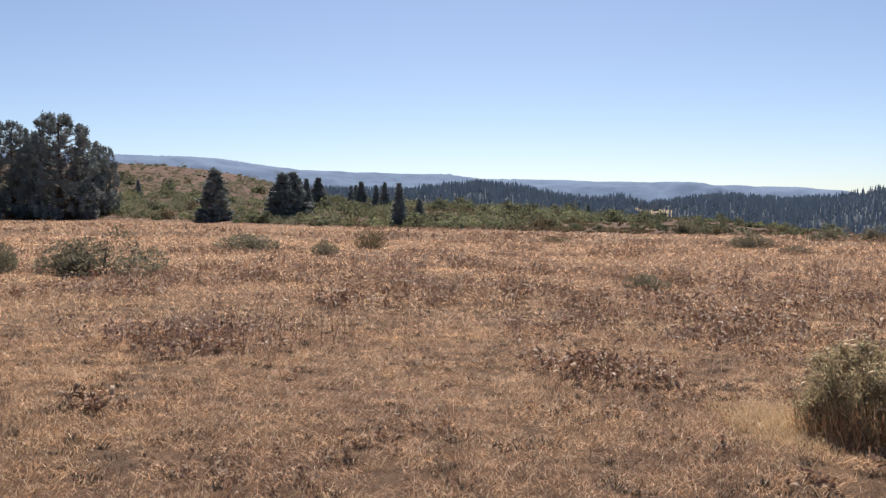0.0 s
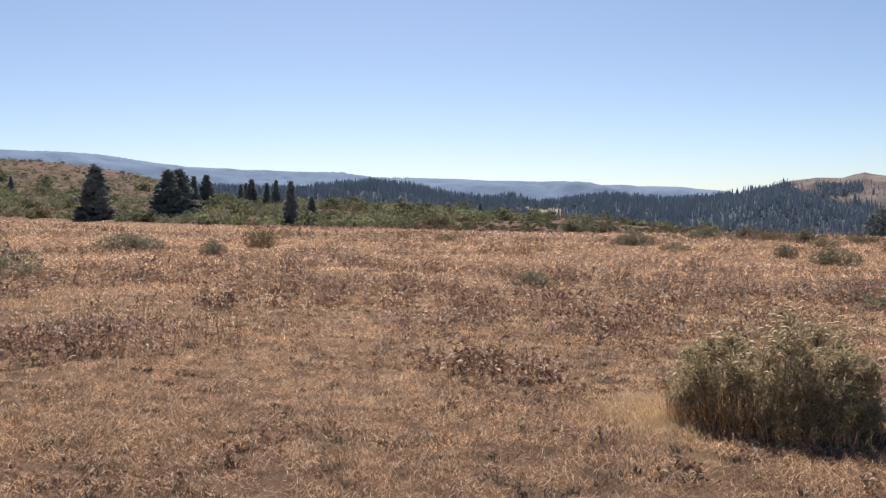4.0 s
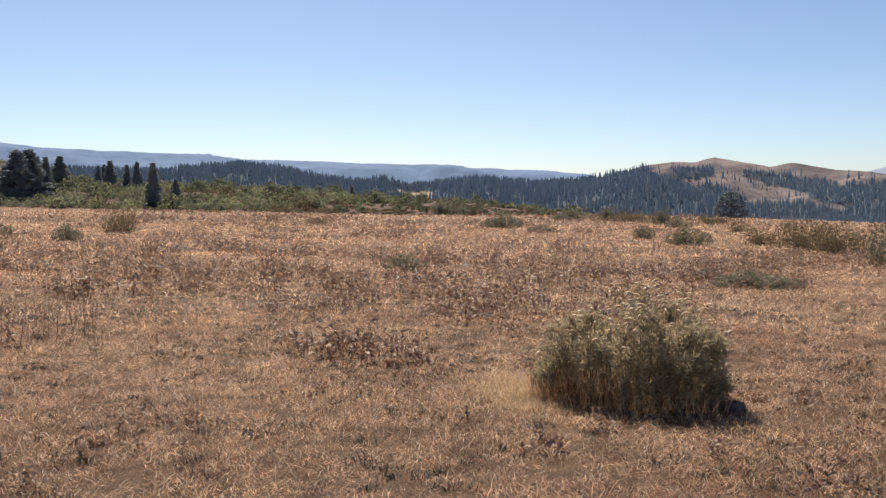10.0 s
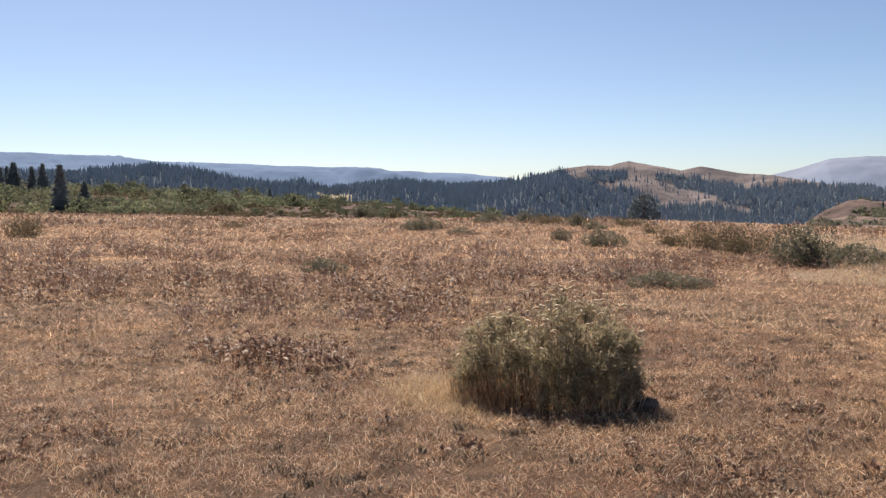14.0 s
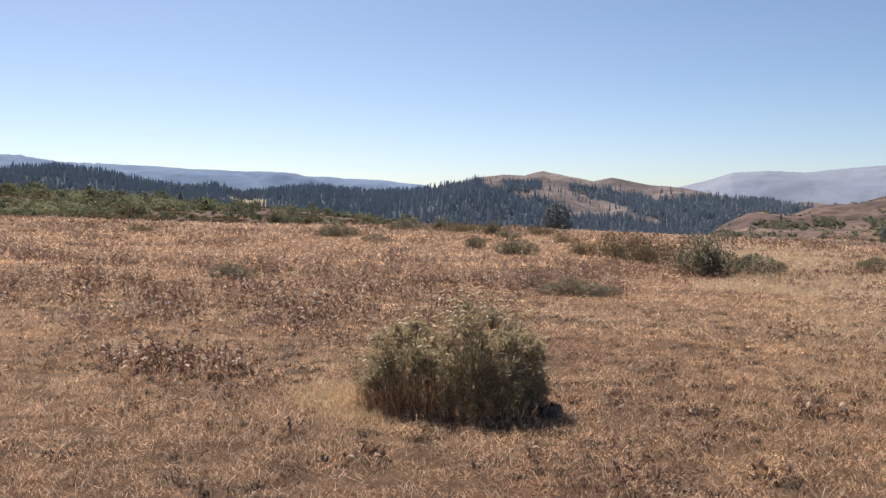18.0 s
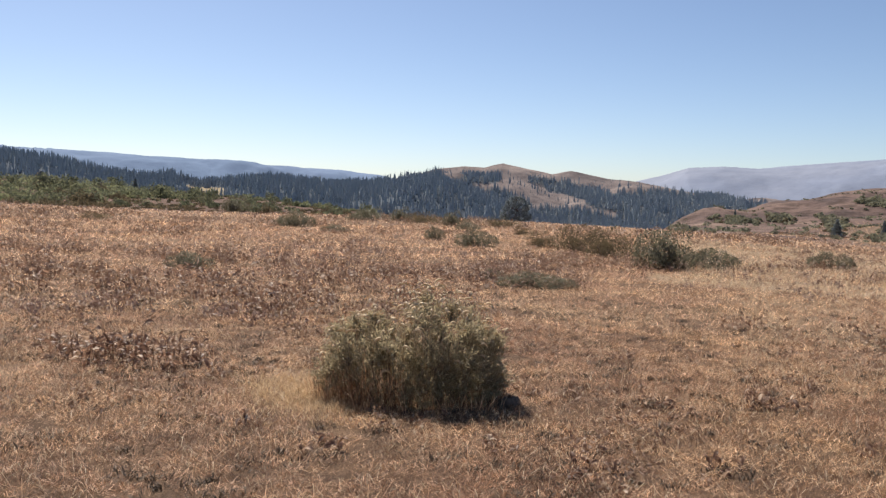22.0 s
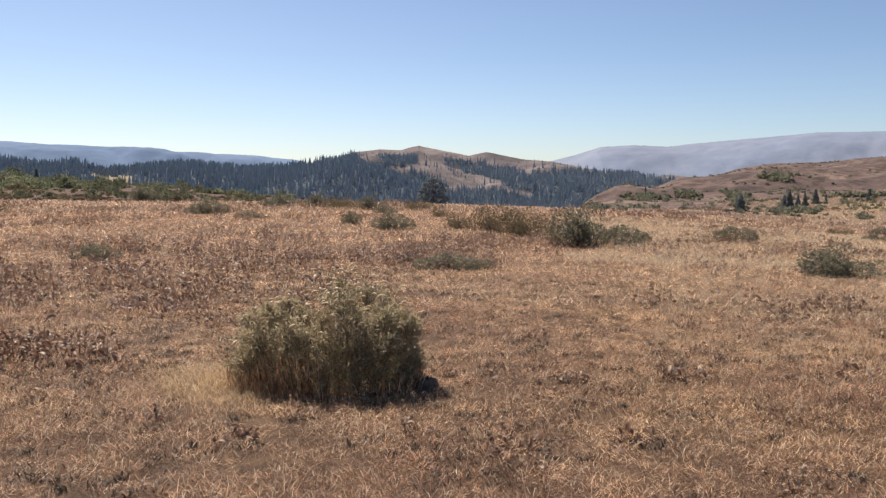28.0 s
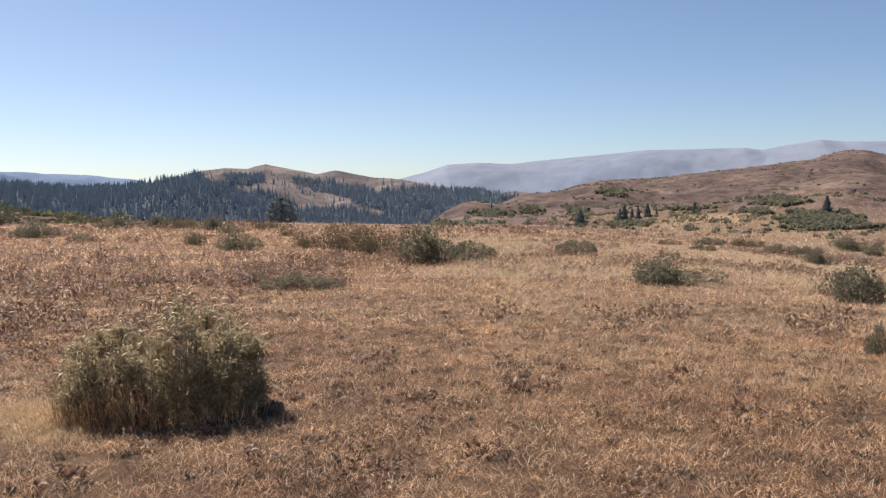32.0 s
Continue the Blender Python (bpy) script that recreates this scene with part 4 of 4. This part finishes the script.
b, v, x, y, g = slope_places(640, -32, 26, 621)
keep = fbm(x / 22, y / 22, 63) > 0.36
keep &= ~((b < -9) & (v > 0.6) & (g.uniform(size=len(b)) < 0.7))
for i in np.nonzero(keep)[0][:210]:
    kind = 2 if v[i] < 0.28 and g.uniform() < 0.7 else int(g.integers(0, 2)) if g.uniform() < 0.75 else 2
    put(scrubs[kind], x[i], y[i], g.uniform(0, 360), g.uniform(1.0, 2.1) * (1 - 0.45 * float(smooth(6, 20, b[i]))), sink=0.1)
# thickets in the folds of the brown hill
g = np.random.default_rng(655)
for left, right_side, high, low, count in [(68.4, 72.7, -1.3, -2.6, 30), (66.5, 68.8, -0.35, -0.75, 8), (56.4, 58.3, 0.45, -0.1, 6), (57.0, 60.0, -1.9, -2.15, 5), (65.6, 67.7, -1.0, -1.5, 6),
                                           (51.2, 52.7, -0.75, -1.3, 5), (54.2, 55.9, -0.9, -1.7, 6), (48.0, 50.7, -1.0, -1.5, 5), (60.5, 64.0, -0.95, -1.2, 5), (69.0, 74.5, -2.7, -3.3, 5)]:
    for _ in range(count):
        x, y, z, r = sighted(g.uniform(left, right_side), g.uniform(low, high), 110.0)
        if r < 600:
            put(scrubs[2], x, y, g.uniform(0, 360), g.uniform(0.8, 1.5) * r / 300, sink=0.1, label="dull olive thicket bush in a fold of the brown hill")
sources_away(*scrubs)


def scrub_cover(name, count, left, right_side, seed, size_low, size_high, material, label, keep_above, per=46, leaf=0.4, upper=1.0, flat=0.8):
    """The rest of the scrub, far too many to count: lumps of leaves over a slope, thinning out towards the top of the rise."""
    b, v, x, y, g = slope_places(count, left, right_side, seed)
    ok = fbm(x / 20, y / 20, seed) > keep_above
    ok &= (g.uniform(size=count) < upper) | (v < 0.42) | (b > -9)
    ok &= (g.uniform(size=count) > 0.6 * smooth(8, 22, b)) | (b > 40)
    x, y = x[ok], y[ok]
    n = len(x)
    z = ground_height(x, y)
    s = (size_low + (size_high - size_low) * g.uniform(0, 1, n) ** 2) * (1 - 0.55 * smooth(6, 20, b[ok]) * (b[ok] < 40))
    d = g.normal(size=(n, per, 3))
    d /= np.linalg.norm(d, axis=2, keepdims=True)
    d[:, :, 2] = np.abs(d[:, :, 2]) * flat
    lump = g.normal(0, 0.3, (n, 5, 3)) * np.array([[[1.3, 1.3, 0.35]]])
    d = d * 0.62 + np.take_along_axis(lump, g.integers(0, 5, (n, per))[:, :, None], 1)
    d[:, :, 2] = np.abs(d[:, :, 2])
    p = np.stack([x, y, z], -1)[:, None] + d * s[:, None, None] * g.uniform(0.86, 1.04, (n, per, 1))
    me = mesh(name, *cards(p.reshape(-1, 3), leaf, 0.6, g, 0.2, facing=d.reshape(-1, 3)), material)
    return tagged(new(name, me), label, "scrub", kind="stuff")


scrub_cover("green_scrub", 1500, -33, 26, 641, 0.8, 2.9, SHRUB, "dense green scrub over the slope", 0.40, 120, 0.36, 0.16, 1.2)
scrub_cover("hilltop_scrub", 3300, -33, -7, 645, 0.5, 1.7, HILL_SCRUB, "scattered dark scrub dotted over the reddish rise", 0.36, 30, 0.35, 1.0, 1.0)
scrub_cover("dry_scrub", 3000, -33, 26, 642, 0.4, 1.2, SHRUB_BROWN, "low brown dry scrub over the slope", 0.36, 40, 0.3, 0.45)


def thicket_cover():
    """Dense thickets filling the folds of the brown hill."""
    h = np.random.default_rng(671)
    ps = []
    for bearing, angle, wide, high, count in [(70.2, -1.85, 2.2, 0.6, 260), (69.3, -1.5, 1.0, 0.3, 70), (67.6, -0.55, 1.4, 0.22, 70), (68.3, -0.6, 0.9, 0.2, 40), (57.3, 0.15, 0.8, 0.22, 60), (58.4, -2.0, 1.6, 0.12, 45),
                                              (66.6, -1.2, 0.8, 0.15, 30), (52.0, -1.0, 0.6, 0.2, 34), (55.0, -1.25, 0.7, 0.35, 50), (49.3, -1.2, 1.2, 0.2, 50), (62.2, -1.0, 1.6, 0.06, 20), (72.5, -3.0, 1.8, 0.2, 40)]:
        for _ in range(count):
            ps.append(sighted(bearing + h.normal(0, wide * 0.5), angle + h.normal(0, high * 0.5), 110.0))
    ps = np.array([q for q in ps if q[3] < 600])
    n, per = len(ps), 40
    s = h.uniform(0.8, 1.7, n) * ps[:, 3] / 280
    d = h.normal(size=(n, per, 3))
    d /= np.linalg.norm(d, axis=2, keepdims=True)
    d[:, :, 2] = np.abs(d[:, :, 2]) * 0.8
    p = ps[:, None, :3] + d * s[:, None, None] * h.uniform(0.6, 1.0, (n, per, 1))
    return tagged(new("hill_thicket", mesh("hill_thicket", *cards(p.reshape(-1, 3), 0.7, 0.55, h, 0.2), HILL_SCRUB)), "dark green thickets in the folds of the brown hill", "scrub", kind="stuff")


thicket_cover()
scrub_cover("hillside_scrub", 2300, 45, 79, 643, 0.3, 1.1, HILL_SCRUB, "dark scrub in the folds of the brown hill", 0.50, 24, 0.5)

# ---- forests ----


def forest(name, places, tall_low, tall_high, label, g, sides=5, tiers=3):
    """A far conifer wood: each tree a spire of ragged tiers of boughs, each tier narrower than the one below."""
    n = len(places)
    tall = tall_low + (tall_high - tall_low) * g.uniform(0, 1, n) ** 1.6 * (0.6 + 0.8 * fbm(places[:, 0] / 40, places[:, 1] / 40, 97))
    fat = g.uniform(0.105, 0.17, n)
    rings = []
    for k in range(tiers):
        low, high = k / tiers, min(1.0, (k + 1.5) / tiers)
        for h, r in ((low, (1 - low) ** 0.8), (high, 0.55 * (1 - high) ** 0.8 + 0.02)):
            turn = g.uniform(0, 6.28, n)
            for i in range(sides):
                a = turn * (h == low) + 2 * math.pi * i / sides
                q = tall * fat * r * g.uniform(0.82, 1.1, n)
                rings.append(places + np.stack([q * np.cos(a), q * np.sin(a), tall * np.clip(h + g.normal(0, 0.012, n), 0, 1)], -1))
    v = np.stack(rings, 1).reshape(-1, 3)
    f = np.array([[2 * k * sides + i, 2 * k * sides + (i + 1) % sides, (2 * k + 1) * sides + (i + 1) % sides, (2 * k + 1) * sides + i] for k in range(tiers) for i in range(sides)])
    quad = (np.arange(n)[:, None, None] * (2 * sides * tiers) + f[None]).reshape(-1, 4)
    return tagged(new(name, mesh(name, v, quad, FAR_HAZED_NEEDLE, True)), label, "forest", kind="stuff")


def on_ridge(name, b, r):
    """Points dropped onto a hill that stands in the scene."""
    tree = SURFACES[name]
    out, ok = [], []
    for x, y in zip(r * np.sin(np.radians(b)), r * np.cos(np.radians(b))):
        hit = tree.ray_cast(Vector((x, y, 900)), Vector((0, 0, -1)))[0]
        ok.append(hit is not None)
        out.append(hit if hit is not None else (0, 0, 0))
    return np.array(out), np.array(ok)


from mathutils.bvhtree import BVHTree

SURFACES = {}
for key in ("peak_hill", "wooded_ridge"):
    me = bpy.data.objects[key].data
    SURFACES[key] = BVHTree.FromPolygons([v.co for v in me.vertices], [tuple(p.vertices) for p in me.polygons])

g = np.random.default_rng(700)
n = 15000
b = g.uniform(-13, 37, n)
r = np.where(g.uniform(size=n) < 0.35, g.uniform(780, 815, n), g.uniform(540, 800, n))
p, ok = on_ridge("wooded_ridge", b, r)
ok &= (r > 740) | ~clearing(b, np.degrees(np.arctan2(p[:, 2] - EYE, np.hypot(p[:, 0], p[:, 1]))))
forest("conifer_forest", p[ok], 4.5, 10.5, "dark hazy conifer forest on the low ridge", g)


n = 29000
b, r = g.uniform(22, 57, n), g.uniform(640, 1160, n)
p, ok = on_ridge("peak_hill", b, r)
p, b = p[ok], b[ok]
e = np.degrees(np.arctan2(p[:, 2] - EYE, np.hypot(p[:, 0], p[:, 1])))
wood = hill_woods(b, e) & (fbm(b * 1.3, e * 3, 72) > 0.3)
wood |= (g.uniform(size=len(b)) < 0.02) & (e < line(PEAK_LINE, b) - 0.4)
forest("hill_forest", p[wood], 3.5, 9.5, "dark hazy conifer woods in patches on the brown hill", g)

keep = (e < line(PEAK_LINE, b) - 0.02) & ~hill_woods(b, e) & (g.uniform(size=len(b)) < 0.10)
forest("hill_shrubs", p[keep], 1.2, 3.2, "small dark shrubs dotted over the bare hill", g)

# ---- dry grass ----
g = np.random.default_rng(800)


def grass(name, n, near, far, long_low, long_high, wide_low, wide_high, lean_low, lean_high, label, bent, bare=0.34, size=1.1, material=None, left=-33.0):
    x, y = sector(n, near, far, g, left)
    ok = (fbm(x / size, y / size, 81) * 0.55 + fbm(x / 0.25, y / 0.25, 82, 2) * 0.45 > bare) & on_meadow(x, y)
    x, y = x[ok], y[ok]
    p = np.stack([x, y, ground_height(x, y) + (0.006 if lean_low > 1 else -0.004)], -1)
    tall = 0.45 + 0.6 * fbm(x / 2.3, y / 2.3, 84) + 0.6 * fbm(x / 0.35, y / 0.35, 85, 2)
    args = (g.uniform(long_low, long_high, len(x)) * tall, g.uniform(wide_low, wide_high, len(x)), g.uniform(lean_low, lean_high, len(x)), g)
    if bent:
        v, f4, f3 = blades(p, *args)
        me = mesh(name, v, [f4, f3], material or STRAW)
    else:
        me = mesh(name, *spikes(p, *args), material or FIELD_STRAW)
    return tagged(new(name, me), label, "grass", kind="stuff")


grass("straw_litter", 600000, 4.2, 12, 0.035, 0.10, 0.0028, 0.006, 1.0, 1.5, "flattened dry straw covering the soil", False, 0.31, material=STRAW)
grass("matted_grass", 180000, 4.2, 12.5, 0.03, 0.085, 0.002, 0.0038, 0.8, 1.45, "short matted dry straw-coloured grass", True, 0.40)
grass("standing_grass", 16000, 4.2, 16, 0.10, 0.24, 0.0016, 0.003, 0.1, 1.0, "thin upright dry grass stalks", True, 0.46)
grass("bleached_grass", 42000, 4.2, 15, 0.04, 0.13, 0.0025, 0.0048, 0.9, 1.5, "bleached curled straws lying in the grass", True, 0.40, material=PALE)
grass("meadow_grass", 380000, 11, 27, 0.05, 0.125, 0.005, 0.01, 0.7, 1.5, "dry straw-coloured meadow grass", False, 0.36)
grass("meadow_grass", 240000, 25, 60, 0.10, 0.22, 0.014, 0.026, 0.6, 1.45, "dry straw-coloured meadow grass", False, 0.38)
grass("meadow_grass", 140000, 55, 175, 0.15, 0.32, 0.036, 0.068, 0.5, 1.35, "dry straw-coloured meadow grass", False, 0.36)


grass("golden_meadow_grass", 24000, 8, 22, 0.06, 0.16, 0.004, 0.008, 0.4, 1.3, "pale golden dry grass", False, 0.42, 1.7, PALE, 50.0)
grass("golden_meadow_grass", 130000, 20, 60, 0.10, 0.26, 0.010, 0.018, 0.4, 1.3, "pale golden dry grass", False, 0.40, 2.5, PALE, 44.0)


def weed_patches(name, n, near, far, leaf, tall, seed, keep, per=15):
    """Withered weeds past counting: stalks ringed with curled dead leaves, in patches."""
    h = np.random.default_rng(seed)
    each = 14
    x, y = sector(n // each * 2, near, far, h)
    spread = 0.012 * np.hypot(x, y) + 0.12
    x = (x[:, None] + h.normal(0, 1, (len(x), each)) * spread[:, None] * 1.5).ravel()
    y = (y[:, None] + h.normal(0, 1, (len(y), each)) * spread[:, None]).ravel()
    ok = (fbm(x / 5.5, y / 5.5, 907) > keep - 0.04) & on_meadow(x, y) & (np.hypot(x, y) > 3.9)
    x, y = x[ok], y[ok]
    n = len(x)
    base = np.stack([x, y, ground_height(x, y)], -1)
    t = tall * h.uniform(0.35, 1.1, n)
    way = np.stack([h.normal(0, 0.25, n), h.normal(0, 0.25, n), np.ones(n)], -1) * t[:, None]
    k = h.uniform(0.15, 1.0, (n, per, 1))
    p = base[:, None] + way[:, None] * k + h.normal(0, 1, (n, per, 3)) * np.array([[[1, 1, 0.3]]]) * t[:, None, None] * 0.42
    p[:, :, 2] = np.maximum(p[:, :, 2], base[:, None, 2] + 0.01)
    v, f = joined(cards(p.reshape(-1, 3), leaf, 0.5, h, 0.2), (rods(base, base + way, leaf * 0.07, 0.6)))
    return tagged(new(name, mesh(name, v, f, DEAD_LEAF)), "patches of withered brown weeds among the grass", "weeds", kind="stuff")


weed_patches("withered_weeds", 420, 4.2, 13, 0.035, 0.10, 911, 0.50)
weed_patches("withered_weeds", 2600, 12, 32, 0.066, 0.24, 912, 0.53)
weed_patches("withered_weeds", 2000, 30, 75, 0.10, 0.30, 913, 0.51)
weed_patches("withered_weeds", 1100, 70, 130, 0.22, 0.45, 914, 0.48, 10)


def weed_stand(b0, b1, high, low, count, seed, tall=0.3, leaf=0.05):
    """A stand of withered broad-leaved weeds: clumps of thin stalks hung with curled dark leaves."""
    h = np.random.default_rng(seed)
    per, leaves = 4, 12
    feet = []
    while len(feet) < count * 0.42:
        q = sighted(b0 + (b1 - b0) * h.normal(0.5, 0.3), low + (high - low) * h.normal(0.5, 0.36))
        if fbm(np.array([q[0] / 1.6]), np.array([q[1] / 1.6]), 915)[0] > 0.47:
            feet.append(q[:3])
    feet = np.array(feet)
    count = len(feet)
    feet = feet.repeat(per, 0) + h.normal(0, 1, (count * per, 3)) * np.array([[0.22, 0.22, 0]])
    feet[:, 2] = ground_height(feet[:, 0], feet[:, 1]) - 0.01
    n = len(feet)
    t = tall * h.uniform(0.45, 1.15, count).repeat(per) * h.uniform(0.7, 1.1, n)
    way = np.stack([h.normal(0, 0.3, n), h.normal(0, 0.3, n), np.ones(n)], -1) * t[:, None]
    k = h.uniform(0.25, 1.0, (n, leaves, 1))
    p = feet[:, None] + way[:, None] * k + h.normal(0, 1, (n, leaves, 3)) * np.array([[[0.05, 0.05, 0.02]]]) * (tall / 0.3)
    v, f = joined(cards(p.reshape(-1, 3), leaf, 0.55, h, -0.2), rods(feet, feet + way, 0.004, 0.5))
    return tagged(new("weed_stand", mesh("weed_stand", v, f, WEED_STAND)), "stand of withered dark brown weeds among the grass", "weeds", kind="stuff")


for i, row in enumerate([(-25.0, -12.6, -6.0, -8.7, 100, 0.32), (-24.5, -20.5, -4.2, -5.2, 40, 0.4), (-8.0, 7.0, -2.5, -4.0, 190, 0.42), (-7.0, 4.0, -4.0, -5.2, 60, 0.3), (15.5, 31.5, -3.2, -5.8, 330, 0.34),
                         (29.5, 41.0, -4.3, -5.8, 110, 0.3), (38.0, 43.0, -3.0, -3.9, 40, 0.5), (47.5, 57.0, -4.2, -5.8, 90, 0.22), (5.0, 9.5, -7.0, -8.3, 26, 0.3),
                         (13.0, 19.0, -7.6, -9.0, 24, 0.22)]):
    weed_stand(*row[:5], 970 + i, row[5])


def dark_tufts():
    """Low dark withered rosettes and clods scattered in the short grass."""
    h = np.random.default_rng(931)
    x, y = sector(1100, 4.2, 16, h)
    per = 44
    q = np.abs(h.normal(0, 1, (len(x), per))) * 0.052 * h.uniform(0.5, 2.2, (len(x), 1))
    a = h.uniform(0, 2 * math.pi, (len(x), per))
    px, py = (x[:, None] + q * np.cos(a) * 1.5).ravel(), (y[:, None] + q * np.sin(a)).ravel()
    p = np.stack([px, py, ground_height(px, py)], -1)
    m = leaf_material("withered_rosette", [(0.0, (0.05, 0.04, 0.03)), (0.6, (0.13, 0.095, 0.065)), (1.0, (0.30, 0.21, 0.14))], [(0.3, (0.08, 0.06, 0.045)), (0.7, (0.15, 0.11, 0.075))], 2.0, 0.4, 0.15)
    v, f4, f3 = blades(p, h.uniform(0.03, 0.07, len(p)), h.uniform(0.005, 0.011, len(p)), h.uniform(0.6, 1.5, len(p)), h)
    tagged(new("dark_tufts", mesh("dark_tufts", v, [f4, f3], m)), "low dark withered tufts in the short grass", "weeds", kind="stuff")


dark_tufts()


def dead_stalks():
    """Tall thin dead flower stalks standing in loose groups."""
    h = np.random.default_rng(941)
    starts, ends, tops = [], [], []
    for bearing, angle, wide, count, tall in [(-9.6, -8.3, 0.9, 70, 0.5), (-17.5, -8.6, 1.0, 50, 0.4), (25.8, -5.2, 0.8, 40, 0.55), (18.5, -4.6, 1.2, 50, 0.5), (4.5, -6.5, 0.8, 30, 0.4),
                                              (50.0, -5.0, 1.2, 40, 0.45), (70.5, -8.0, 0.6, 30, 0.5), (-3.0, -5.0, 1.4, 50, 0.5)]:
        x, y, z, r = sighted(bearing, angle)
        for _ in range(count):
            px, py = x + h.normal(0, wide), y + h.normal(0, wide * 0.7)
            k = tall * h.uniform(0.5, 1.1)
            starts.append((px, py, height(px, py) - 0.02))
            ends.append((px + h.normal(0, 0.07), py + h.normal(0, 0.07), starts[-1][2] + k))
            for _ in range(5):
                s = h.uniform(0.55, 1.0)
                tops.append([starts[-1][i] + (ends[-1][i] - starts[-1][i]) * s + h.normal(0, 0.02) for i in range(3)])
    v, f = joined(rods(np.array(starts), np.array(ends), 0.0035, 0.5), cards(np.array(tops), 0.035, 0.4, h, 0.4))
    tagged(new("dead_stalks", mesh("dead_stalks", v, f, DEAD_LEAF)), "tall thin reddish-brown dead flower stalks", "weeds", kind="stuff")


dead_stalks()
